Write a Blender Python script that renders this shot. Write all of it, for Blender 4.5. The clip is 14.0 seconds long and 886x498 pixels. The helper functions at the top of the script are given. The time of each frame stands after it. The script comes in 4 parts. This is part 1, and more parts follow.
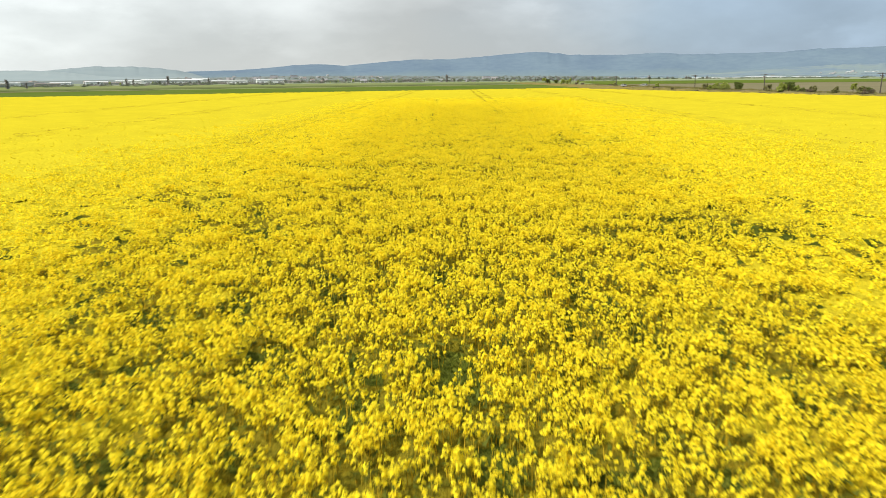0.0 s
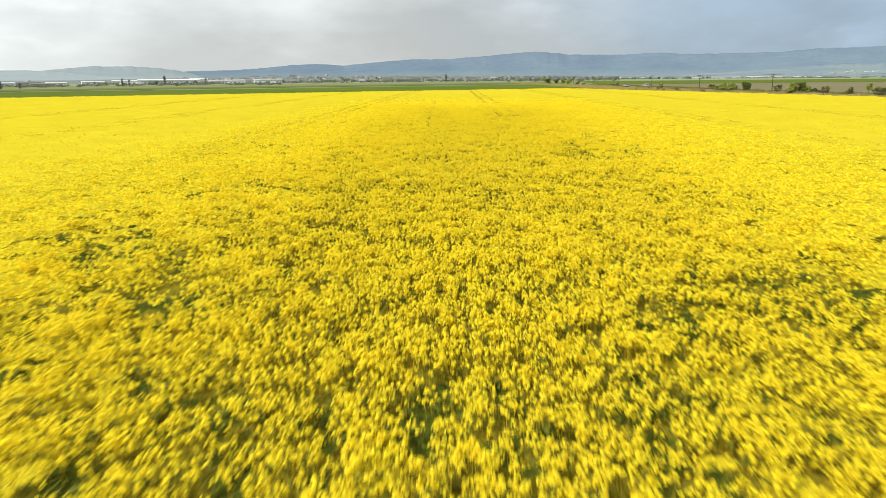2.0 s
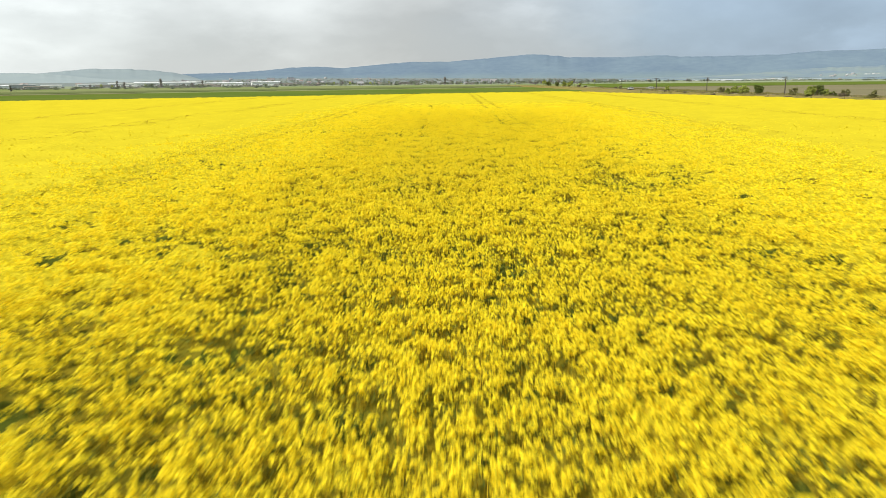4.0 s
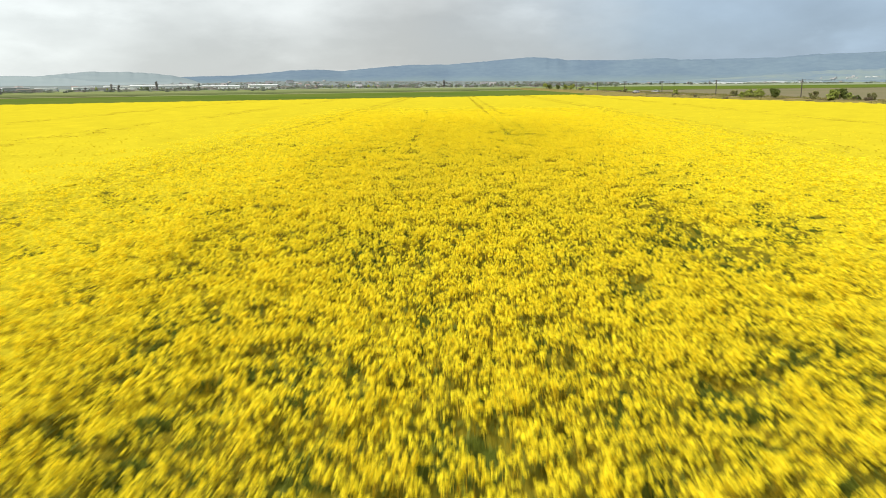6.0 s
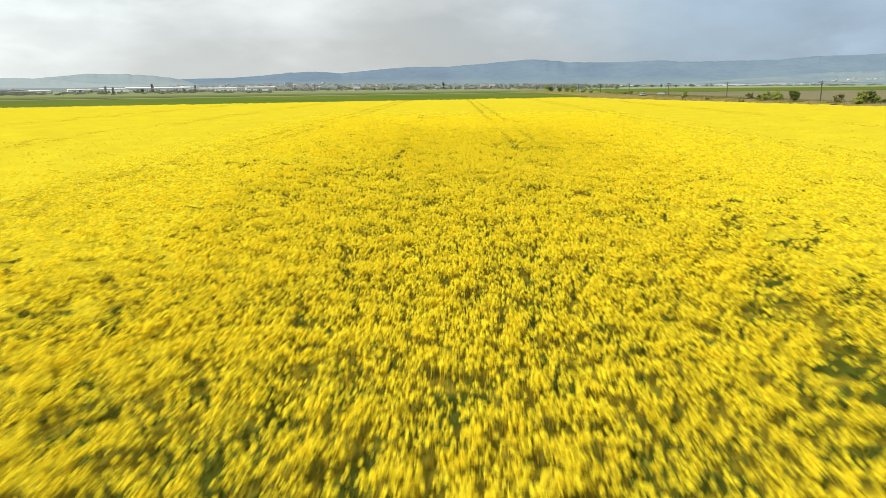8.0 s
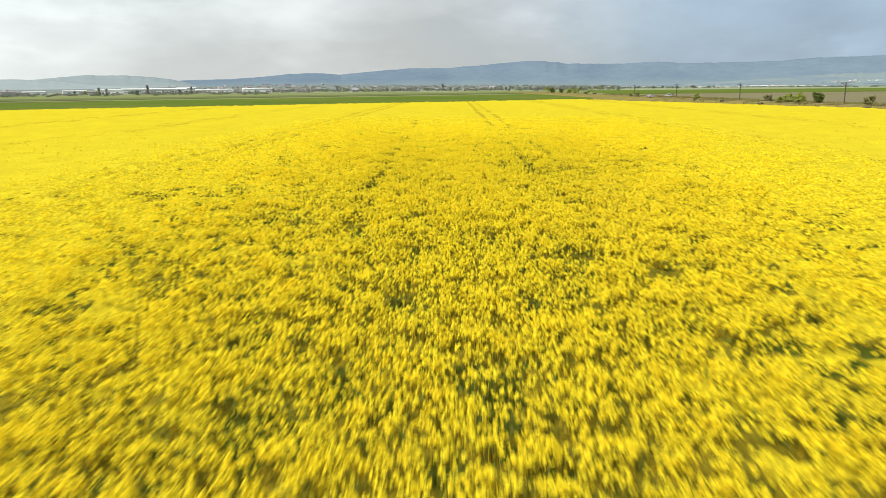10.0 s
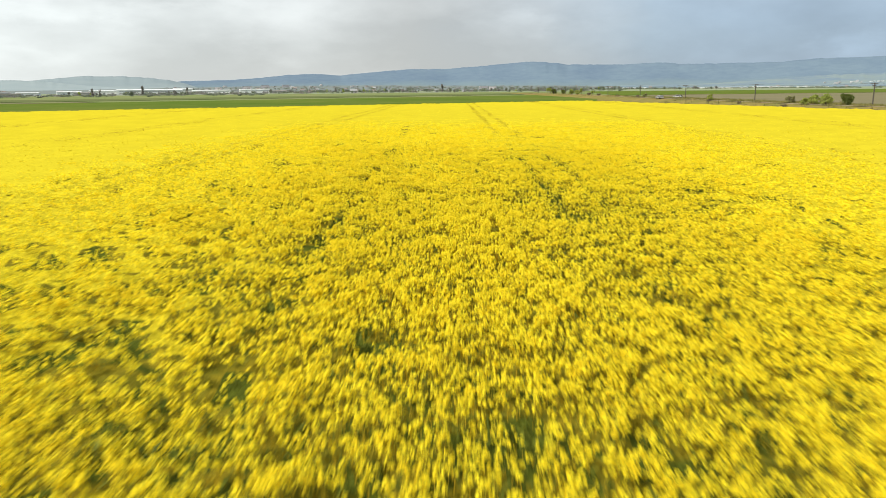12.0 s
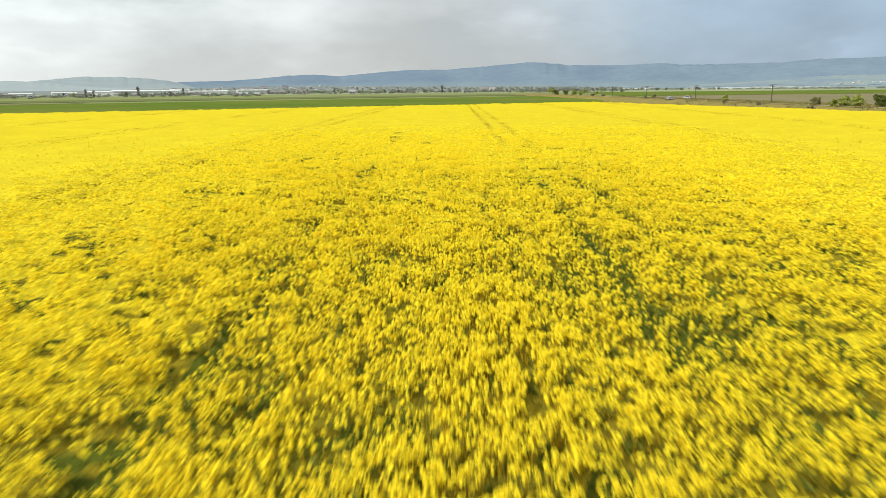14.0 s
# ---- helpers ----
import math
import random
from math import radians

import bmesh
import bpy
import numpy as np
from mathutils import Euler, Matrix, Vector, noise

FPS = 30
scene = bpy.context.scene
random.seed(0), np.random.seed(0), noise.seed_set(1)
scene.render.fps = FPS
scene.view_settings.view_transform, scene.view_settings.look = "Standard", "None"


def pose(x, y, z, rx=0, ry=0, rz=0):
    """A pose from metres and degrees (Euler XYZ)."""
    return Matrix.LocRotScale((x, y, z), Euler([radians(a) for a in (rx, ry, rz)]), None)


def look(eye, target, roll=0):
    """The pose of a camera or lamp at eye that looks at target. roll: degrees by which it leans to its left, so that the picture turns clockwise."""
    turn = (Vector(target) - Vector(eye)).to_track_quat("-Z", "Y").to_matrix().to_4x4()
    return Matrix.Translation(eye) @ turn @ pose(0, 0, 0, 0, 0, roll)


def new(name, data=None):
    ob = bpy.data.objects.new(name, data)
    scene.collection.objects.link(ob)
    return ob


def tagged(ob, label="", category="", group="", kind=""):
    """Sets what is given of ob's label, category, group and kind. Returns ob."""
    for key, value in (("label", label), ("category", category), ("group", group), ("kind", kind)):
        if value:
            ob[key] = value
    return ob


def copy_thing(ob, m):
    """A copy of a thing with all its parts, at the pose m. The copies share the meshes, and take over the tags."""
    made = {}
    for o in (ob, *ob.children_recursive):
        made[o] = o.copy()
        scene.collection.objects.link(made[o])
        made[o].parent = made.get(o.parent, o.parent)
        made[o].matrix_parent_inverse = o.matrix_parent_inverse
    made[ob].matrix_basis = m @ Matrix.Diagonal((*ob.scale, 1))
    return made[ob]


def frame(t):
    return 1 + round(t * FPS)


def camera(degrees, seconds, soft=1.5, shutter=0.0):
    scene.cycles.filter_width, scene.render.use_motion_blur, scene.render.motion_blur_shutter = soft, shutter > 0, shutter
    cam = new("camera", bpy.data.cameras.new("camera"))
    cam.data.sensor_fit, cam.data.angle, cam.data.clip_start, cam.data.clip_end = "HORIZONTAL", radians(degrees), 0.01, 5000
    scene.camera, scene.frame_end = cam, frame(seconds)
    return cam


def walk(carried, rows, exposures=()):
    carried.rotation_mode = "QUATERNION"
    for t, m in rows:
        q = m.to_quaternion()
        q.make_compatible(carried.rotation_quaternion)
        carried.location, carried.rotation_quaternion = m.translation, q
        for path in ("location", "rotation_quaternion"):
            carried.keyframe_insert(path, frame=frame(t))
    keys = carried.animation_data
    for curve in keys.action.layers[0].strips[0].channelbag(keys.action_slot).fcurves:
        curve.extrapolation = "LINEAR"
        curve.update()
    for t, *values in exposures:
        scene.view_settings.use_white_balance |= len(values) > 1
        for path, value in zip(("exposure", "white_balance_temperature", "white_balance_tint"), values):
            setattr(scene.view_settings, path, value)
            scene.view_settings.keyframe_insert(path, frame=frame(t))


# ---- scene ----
cam = camera(73.0, 14.0, soft=0.8, shutter=0.9)
PATH = [
    (0.0, look((0.334, 4.176, 5.874), (0.522, 100.341, -21.554), -0.460)),
    (0.5, look((0.384, 5.454, 5.892), (0.608, 101.597, -21.611), -0.460)),
    (1.0, look((0.446, 7.030, 5.909), (0.704, 103.167, -21.617), -0.460)),
    (1.5, look((0.520, 8.858, 5.925), (0.811, 105.000, -21.582), -0.460)),
    (2.0, look((0.604, 10.896, 5.939), (0.926, 107.053, -21.515), -0.460)),
    (2.5, look((0.699, 13.105, 5.953), (1.051, 109.284, -21.425), -0.460)),
    (3.0, look((0.802, 15.456, 5.965), (1.183, 111.661, -21.319), -0.460)),
    (3.5, look((0.914, 17.921, 5.975), (1.321, 114.156, -21.203), -0.460)),
    (4.0, look((1.033, 20.478, 5.985), (1.466, 116.744, -21.083), -0.460)),
    (4.5, look((1.159, 23.110, 5.993), (1.616, 119.408, -20.962), -0.460)),
    (5.0, look((1.290, 25.803, 5.999), (1.771, 122.132, -20.843), -0.460)),
    (5.5, look((1.427, 28.549, 6.004), (1.929, 124.907, -20.731), -0.460)),
    (6.0, look((1.568, 31.338, 6.008), (2.090, 127.725, -20.626), -0.460)),
    (6.5, look((1.712, 34.167, 6.010), (2.253, 130.580, -20.530), -0.460)),
    (7.0, look((1.859, 37.033, 6.011), (2.418, 133.469, -20.444), -0.460)),
    (7.5, look((2.008, 39.934, 6.010), (2.583, 136.391, -20.367), -0.460)),
    (8.0, look((2.159, 42.869, 6.007), (2.749, 139.345, -20.301), -0.460)),
    (8.5, look((2.310, 45.837, 6.003), (2.913, 142.329, -20.244), -0.460)),
    (9.0, look((2.460, 48.836, 5.997), (3.077, 145.342, -20.196), -0.460)),
    (9.5, look((2.610, 51.863, 5.990), (3.238, 148.383, -20.155), -0.460)),
    (10.0, look((2.759, 54.917, 5.980), (3.397, 151.448, -20.122), -0.460)),
    (10.5, look((2.905, 57.989, 5.969), (3.552, 154.531, -20.094), -0.460)),
    (11.0, look((3.049, 61.075, 5.957), (3.704, 157.626, -20.072), -0.460)),
    (11.5, look((3.189, 64.163, 5.942), (3.850, 160.723, -20.053), -0.460)),
    (12.0, look((3.325, 67.243, 5.926), (3.992, 163.812, -20.037), -0.460)),
    (12.5, look((3.456, 70.302, 5.907), (4.127, 166.878, -20.025), -0.460)),
    (13.0, look((3.581, 73.323, 5.887), (4.256, 169.908, -20.015), -0.460)),
    (13.5, look((3.701, 76.291, 5.865), (4.378, 172.884, -20.007), -0.460)),
    (14.0, look((3.813, 79.188, 5.841), (4.492, 175.789, -20.003), -0.460)),
]
walk(cam, PATH)

# ---------- world, sun ----------
SUN_AZ, SUN_EL = radians(-125), radians(52)
world = bpy.data.worlds.new("overcast_sky")
scene.world = world
world.use_nodes = True
wn, wl = world.node_tree.nodes, world.node_tree.links
wn.clear()


w_out = wn.new("ShaderNodeOutputWorld")
w_bg = wn.new("ShaderNodeBackground")
w_tc = wn.new("ShaderNodeTexCoord")
w_sky = wn.new("ShaderNodeTexSky")
w_sky.sky_type = "NISHITA"
w_sky.sun_disc = False
w_sky.sun_elevation = SUN_EL
w_sky.sun_rotation = SUN_AZ
w_dim = wn.new("ShaderNodeVectorMath")
w_dim.operation = "SCALE"
w_dim.inputs["Scale"].default_value = 0.1
wl.new(w_sky.outputs[0], w_dim.inputs[0])
w_sep = wn.new("ShaderNodeSeparateXYZ")
wl.new(w_tc.outputs["Generated"], w_sep.inputs[0])
# cloud deck: brighter towards the sun's side, blue rain cloud away from it
w_az = wn.new("ShaderNodeMapRange")
w_az.interpolation_type = "SMOOTHSTEP"
w_az.inputs["From Min"].default_value, w_az.inputs["From Max"].default_value = -0.75, 0.8
wl.new(w_sep.outputs["X"], w_az.inputs["Value"])
w_ramp = wn.new("ShaderNodeValToRGB")
w_ramp.color_ramp.elements[0].position, w_ramp.color_ramp.elements[0].color = 0.0, (0.84, 0.89, 0.88, 1)
w_ramp.color_ramp.elements[1].position, w_ramp.color_ramp.elements[1].color = 1.0, (0.35, 0.465, 0.60, 1)
for pos_, col_ in ((0.40, (0.62, 0.645, 0.64)), (0.62, (0.55, 0.60, 0.63)), (0.80, (0.42, 0.525, 0.625))):
    w_ramp.color_ramp.elements.new(pos_).color = (*col_, 1)
w_warp = wn.new("ShaderNodeTexNoise")
w_warp.inputs["Scale"].default_value, w_warp.inputs["Detail"].default_value = 3.2, 4
w_map = wn.new("ShaderNodeMapping")
w_map.inputs["Scale"].default_value = (1.0, 1.0, 2.0)
wl.new(w_tc.outputs["Generated"], w_map.inputs["Vector"])
wl.new(w_map.outputs[0], w_warp.inputs["Vector"])
w_add = wn.new("ShaderNodeMath")
w_add.operation = "MULTIPLY_ADD"
wl.new(w_warp.outputs[0], w_add.inputs[0])
w_add.inputs[1].default_value = 0.32
w_sub = wn.new("ShaderNodeMath")
w_sub.operation = "SUBTRACT"
wl.new(w_az.outputs[0], w_sub.inputs[0])
w_sub.inputs[1].default_value = 0.16
wl.new(w_sub.outputs[0], w_add.inputs[2])
wl.new(w_add.outputs[0], w_ramp.inputs[0])
# billows: pale tops and grey undersides
w_n2 = wn.new("ShaderNodeTexNoise")
w_n2.inputs["Scale"].default_value, w_n2.inputs["Detail"].default_value, w_n2.inputs["Roughness"].default_value = 5.2, 8, 0.5
w_map2 = wn.new("ShaderNodeMapping")
w_map2.inputs["Scale"].default_value = (0.8, 0.8, 1.9)
w_map2.inputs["Location"].default_value = (5.3, 2.4, 0.9)
wl.new(w_tc.outputs["Generated"], w_map2.inputs["Vector"])
wl.new(w_map2.outputs[0], w_n2.inputs["Vector"])
w_r2 = wn.new("ShaderNodeMapRange")
w_r2.inputs["From Min"].default_value, w_r2.inputs["From Max"].default_value = 0.36, 0.66
w_r2.inputs["To Min"].default_value, w_r2.inputs["To Max"].default_value = 0.86, 1.16
wl.new(w_n2.outputs[0], w_r2.inputs["Value"])
w_mul = wn.new("ShaderNodeVectorMath")
w_mul.operation = "SCALE"
wl.new(w_ramp.outputs[0], w_mul.inputs[0])
wl.new(w_r2.outputs[0], w_mul.inputs["Scale"])
w_mix = wn.new("ShaderNodeMix")
w_mix.data_type = "RGBA"
w_mix.inputs[0].default_value = 0.9
wl.new(w_dim.outputs[0], w_mix.inputs[6])


def sky_math(op, a, b=None):
    """A math node of the sky on sockets or numbers."""
    n = wn.new("ShaderNodeMath")
    n.operation = op
    for k, v in enumerate((a, b)):
        if v is None:
            continue
        if isinstance(v, (int, float)):
            n.inputs[k].default_value = v
        else:
            wl.new(v, n.inputs[k])
    return n.outputs[0]


# single clouds low over the hills: bearing, elevation, half-widths in degrees, brightness, and how ragged their edges are
w_rag = wn.new("ShaderNodeTexNoise")
w_rag.inputs["Scale"].default_value, w_rag.inputs["Detail"].default_value, w_rag.inputs["Roughness"].default_value = 9.0, 7, 0.58
w_map3 = wn.new("ShaderNodeMapping")
w_map3.inputs["Scale"].default_value = (1.0, 1.0, 2.6)
wl.new(w_tc.outputs["Generated"], w_map3.inputs["Vector"])
wl.new(w_map3.outputs[0], w_rag.inputs["Vector"])
w_rsep = wn.new("ShaderNodeSeparateColor")
wl.new(w_rag.outputs["Color"], w_rsep.inputs[0])
w_bear = sky_math("MULTIPLY", sky_math("ARCTAN2", w_sep.outputs["X"], w_sep.outputs["Y"]), 57.2958)
w_elev = sky_math("MULTIPLY", sky_math("ARCSINE", w_sep.outputs["Z"]), 57.2958)
w_bear = sky_math("ADD", w_bear, sky_math("MULTIPLY", sky_math("SUBTRACT", w_rsep.outputs[0], 0.5), 16.0))
w_elev = sky_math("ADD", w_elev, sky_math("MULTIPLY", sky_math("SUBTRACT", w_rsep.outputs[1], 0.5), 5.0))
w_sum = None
for az_, el_, wa_, we_, amp_ in ((-30, 6.3, 9, 0.9, 0.16), (-36, 2.6, 6, 1.2, 0.15), (-12.5, 3.8, 5.0, 3.4, 0.17), (9.5, 5.7, 4.5, 0.8, 0.15), (34.5, 3.4, 4, 0.7, 0.16), (26, 4.5, 7, 3.0, -0.08), (-22, 7.6, 9, 0.9, -0.10), (1, 7.4, 7, 1.2, -0.07), (-21, 2.6, 4, 1.6, -0.04), (20, 7.8, 5, 0.7, 0.10)):
    u_ = sky_math("DIVIDE", sky_math("SUBTRACT", w_bear, float(az_)), float(wa_))
    v_ = sky_math("DIVIDE", sky_math("SUBTRACT", w_elev, float(el_)), float(we_))
    r_ = sky_math("ADD", sky_math("MULTIPLY", u_, u_), sky_math("MULTIPLY", v_, v_))
    g_ = sky_math("MULTIPLY", sky_math("POWER", 2.718, sky_math("MULTIPLY", r_, -1.0)), amp_)
    w_sum = g_ if w_sum is None else sky_math("ADD", w_sum, g_)
w_cloud = wn.new("ShaderNodeVectorMath")
w_cloud.operation = "SCALE"
wl.new(w_mul.outputs[0], w_cloud.inputs[0])
wl.new(sky_math("ADD", w_sum, 1.0), w_cloud.inputs["Scale"])
wl.new(w_cloud.outputs[0], w_mix.inputs[7])
wl.new(w_mix.outputs[2], w_bg.inputs["Color"])
w_bg.inputs["Strength"].default_value = 1.04
wl.new(w_bg.outputs[0], w_out.inputs[0])

sun = new("sun", bpy.data.lights.new("sun", "SUN"))
sun.data.energy, sun.data.angle, sun.data.color = 4.8, radians(6), (1.0, 0.95, 0.86)
sun_to = Vector((math.sin(SUN_AZ) * math.cos(SUN_EL), math.cos(SUN_AZ) * math.cos(SUN_EL), math.sin(SUN_EL)))
sun.matrix_world = look(sun_to * 200, (0, 0, 0))


# ---------- materials ----------
def material(name, base, rough=0.8, spread=0.25, scale=1.0, alt=None, fine=8.0, bump=0.0, island=0.0, through_light=0.0, metal=0.0, gloss=0.3, coords="Object"):
    """Noise at two scales between base and alt, random shift per loose piece, optional translucency."""
    m = bpy.data.materials.new(name)
    m.use_nodes = True
    n, l = m.node_tree.nodes, m.node_tree.links
    b = n["Principled BSDF"]
    b.inputs["Roughness"].default_value = rough
    b.inputs["Metallic"].default_value = metal
    b.inputs["Specular IOR Level"].default_value = gloss
    alt = alt or tuple(c * (1 - spread) for c in base)
    tc = n.new("ShaderNodeTexCoord")
    big, small = n.new("ShaderNodeTexNoise"), n.new("ShaderNodeTexNoise")
    big.inputs["Scale"].default_value, big.inputs["Detail"].default_value = scale, 5
    small.inputs["Scale"].default_value, small.inputs["Detail"].default_value = scale * fine, 3
    for t in (big, small):
        l.new(tc.outputs[coords], t.inputs["Vector"])
    mean = n.new("ShaderNodeMath")
    mean.operation = "MULTIPLY_ADD"
    l.new(small.outputs[0], mean.inputs[0])
    mean.inputs[1].default_value = 0.6
    l.new(big.outputs[0], mean.inputs[2])
    ramp = n.new("ShaderNodeMapRange")
    ramp.inputs["From Min"].default_value, ramp.inputs["From Max"].default_value = 0.55, 1.05
    l.new(mean.outputs[0], ramp.inputs["Value"])
    mix = n.new("ShaderNodeMix")
    mix.data_type = "RGBA"
    mix.inputs[6].default_value, mix.inputs[7].default_value = (*base, 1), (*alt, 1)
    l.new(ramp.outputs[0], mix.inputs[0])
    colour = mix.outputs[2]
    if island:
        geo = n.new("ShaderNodeNewGeometry")
        hsv = n.new("ShaderNodeHueSaturation")
        v = n.new("ShaderNodeMapRange")
        v.inputs["To Min"].default_value, v.inputs["To Max"].default_value = 1 - island, 1 + island * 0.6
        l.new(geo.outputs["Random Per Island"], v.inputs["Value"])
        l.new(v.outputs[0], hsv.inputs["Value"])
        l.new(colour, hsv.inputs["Color"])
        colour = hsv.outputs[0]
    l.new(colour, b.inputs["Base Color"])
    if bump:
        bp = n.new("ShaderNodeBump")
        bp.inputs["Strength"].default_value, bp.inputs["Distance"].default_value = 1.0, bump
        l.new(small.outputs[0], bp.inputs["Height"])
        l.new(bp.outputs[0], b.inputs["Normal"])
    if through_light:
        tr, ms = n.new("ShaderNodeBsdfTranslucent"), n.new("ShaderNodeMixShader")
        l.new(colour, tr.inputs["Color"])
        ms.inputs[0].default_value = through_light
        l.new(b.outputs[0], ms.inputs[1])
        l.new(tr.outputs[0], ms.inputs[2])
        l.new(ms.outputs[0], n["Material Output"].inputs["Surface"])
    return m


M_PETAL = material("rapeseed_petal", (0.93, 0.80, 0.034), 0.6, alt=(0.92, 0.73, 0.024), scale=2.2, fine=5, island=0.14, through_light=0.4, gloss=0.05)
M_STALK = material("rapeseed_stalk", (0.64, 0.44, 0.022), 0.7, alt=(0.48, 0.35, 0.022), scale=2, island=0.3, through_light=0.2, gloss=0.08)
M_POD = material("rapeseed_young_pods", (0.66, 0.48, 0.028), 0.7, alt=(0.46, 0.36, 0.026), scale=3, island=0.3, through_light=0.3, gloss=0.08)
M_BUD = material("rapeseed_bud", (0.42, 0.44, 0.03), 0.7, alt=(0.25, 0.32, 0.03), scale=2, island=0.2, through_light=0.2, gloss=0.15)
M_LEAF = material("rapeseed_leaf", (0.160, 0.172, 0.020), 0.6, alt=(0.105, 0.125, 0.015), scale=1.5, island=0.35, through_light=0.25, gloss=0.08)
# leaf and stalk tones darkened by the shade between plants
M_UNDER = material("rapeseed_shaded_understorey", (0.27, 0.205, 0.015), 0.9, alt=(0.11, 0.112, 0.013), scale=2.4, bump=0.06, gloss=0.0)
M_GAP = material("rapeseed_shaded_leaf_mass", (0.095, 0.115, 0.014), 0.8, alt=(0.055, 0.065, 0.010), scale=3.0, bump=0.06, gloss=0.0)
M_MIDCROP = material("rapeseed_mid_canopy", (0.70, 0.575, 0.026), 0.8, alt=(0.42, 0.34, 0.018), scale=2.6, bump=0.08, gloss=0.0)
# bloom yellow darkened for the self-shadow a smooth sheet lacks
M_FARCROP = material("rapeseed_far_canopy_shaded", (0.575, 0.472, 0.022), 0.8, alt=(0.50, 0.405, 0.020), scale=0.3, fine=16, bump=0.10, gloss=0.0)
# petal yellow with the same shade mixed in, to match that sheet
M_FARPETAL = material("rapeseed_far_petal_shaded", (0.76, 0.635, 0.030), 0.7, alt=(0.66, 0.54, 0.026), scale=1.2, fine=6, island=0.10, through_light=0.2, gloss=0.0)
M_LANE = material("thin_rapeseed_stalks", (0.50, 0.39, 0.03), 0.8, alt=(0.40, 0.31, 0.03), scale=2, island=0.2, through_light=0.2, gloss=0.0)
M_MEADOW = material("meadow", (0.15, 0.20, 0.07), 0.9, alt=(0.21, 0.21, 0.10), scale=0.012, fine=9, gloss=0.0)
# plain green made paler in place of distance haze
M_PLAIN = material("haze_paled_plain", (0.19, 0.24, 0.13), 0.9, alt=(0.26, 0.27, 0.19), scale=0.004, fine=6, gloss=0.0)
M_WHEAT = material("young_wheat", (0.070, 0.122, 0.018), 0.8, alt=(0.135, 0.155, 0.034), scale=0.014, fine=7, gloss=0.0)
M_WHEAT2 = material("thin_wheat", (0.105, 0.138, 0.05), 0.8, alt=(0.14, 0.145, 0.065), scale=0.03, fine=20, gloss=0.0)
M_SOIL = material("ploughed_soil", (0.205, 0.175, 0.11), 0.95, alt=(0.15, 0.145, 0.075), scale=0.03, fine=15, gloss=0.0)
M_TRACK = material("dirt_track", (0.38, 0.30, 0.20), 0.95, alt=(0.27, 0.22, 0.14), scale=0.2, fine=8, gloss=0.0)
M_VERGE = material("dry_verge_grass", (0.25, 0.185, 0.065), 0.9, alt=(0.15, 0.15, 0.045), scale=0.15, fine=10, gloss=0.0)
M_WOODPOLE = material("weathered_pole_wood", (0.10, 0.085, 0.07), 0.85, scale=2, fine=14)
M_PORCELAIN = material("insulator_porcelain", (0.35, 0.33, 0.30), 0.3, scale=8)
M_WIRE = material("wire_metal", (0.08, 0.08, 0.085), 0.5, scale=1, metal=0.6)
M_BARK = material("bark", (0.11, 0.085, 0.06), 0.9, scale=3, fine=8)
M_BUSHLEAF = material("bush_leaves", (0.185, 0.225, 0.06), 0.6, alt=(0.14, 0.175, 0.05), scale=0.6, island=0.35, through_light=0.35, gloss=0.1)
M_FRESHLEAF = material("fresh_spring_leaves", (0.42, 0.46, 0.11), 0.6, alt=(0.30, 0.36, 0.09), scale=0.6, island=0.25, through_light=0.45, gloss=0.1)
# town foliage and twigs lightened to carry the distance haze
M_TOWNLEAF = material("haze_paled_town_leaves", (0.20, 0.235, 0.15), 0.8, alt=(0.17, 0.19, 0.135), scale=0.3, island=0.2, through_light=0.3)
M_TOWNTWIG = material("haze_paled_town_twigs", (0.30, 0.275, 0.25), 0.85, alt=(0.24, 0.225, 0.21), scale=0.3, island=0.2, through_light=0.2)
M_TUFT = material("verge_tufts", (0.29, 0.235, 0.09), 0.85, alt=(0.18, 0.20, 0.06), scale=0.15, island=0.3, through_light=0.3, gloss=0.05)
M_OLIVE = material("olive_spring_leaves", (0.30, 0.30, 0.12), 0.7, alt=(0.24, 0.23, 0.11), scale=0.6, island=0.25, through_light=0.4, gloss=0.05)
M_DRYTWIG = material("brown_twigs", (0.20, 0.155, 0.09), 0.85, alt=(0.13, 0.12, 0.08), scale=0.8, island=0.3, through_light=0.1)
M_WALLWHITE = material("white_cladding", (0.80, 0.80, 0.78), 0.6, spread=0.12, scale=0.08)
M_WALLGREY = material("grey_cladding", (0.46, 0.47, 0.47), 0.6, spread=0.15, scale=0.08)
# plaster and tile colours of the town, dulled to imitate haze
M_PLASTER = material("hazed_cream_plaster", (0.47, 0.45, 0.41), 0.85, spread=0.15, scale=0.2)
M_PLASTER2 = material("hazed_white_plaster", (0.48, 0.47, 0.46), 0.85, spread=0.12, scale=0.2)
M_TILE = material("hazed_red_tiles", (0.28, 0.225, 0.20), 0.8, alt=(0.24, 0.20, 0.18), scale=0.4)
M_ROOFGREY = material("grey_roof_sheet", (0.33, 0.33, 0.33), 0.6, spread=0.2, scale=0.2)
M_ROOFWHITE = material("white_roof_sheet", (0.74, 0.75, 0.75), 0.5, spread=0.1, scale=0.2)
M_BLOCK = material("pinkish_block_plaster", (0.52, 0.48, 0.48), 0.85, spread=0.12, scale=0.1)
# lighter copy of the window glass, greyed in place of haze
M_HAZEGLASS = material("haze_greyed_glass", (0.30, 0.31, 0.33), 0.2, scale=1, gloss=0.5)
M_GLASS = material("dark_window_glass", (0.09, 0.10, 0.11), 0.12, scale=1, gloss=0.5)
M_CARWHITE = material("white_car_paint", (0.42, 0.42, 0.41), 0.4, spread=0.10, scale=1, gloss=0.5)
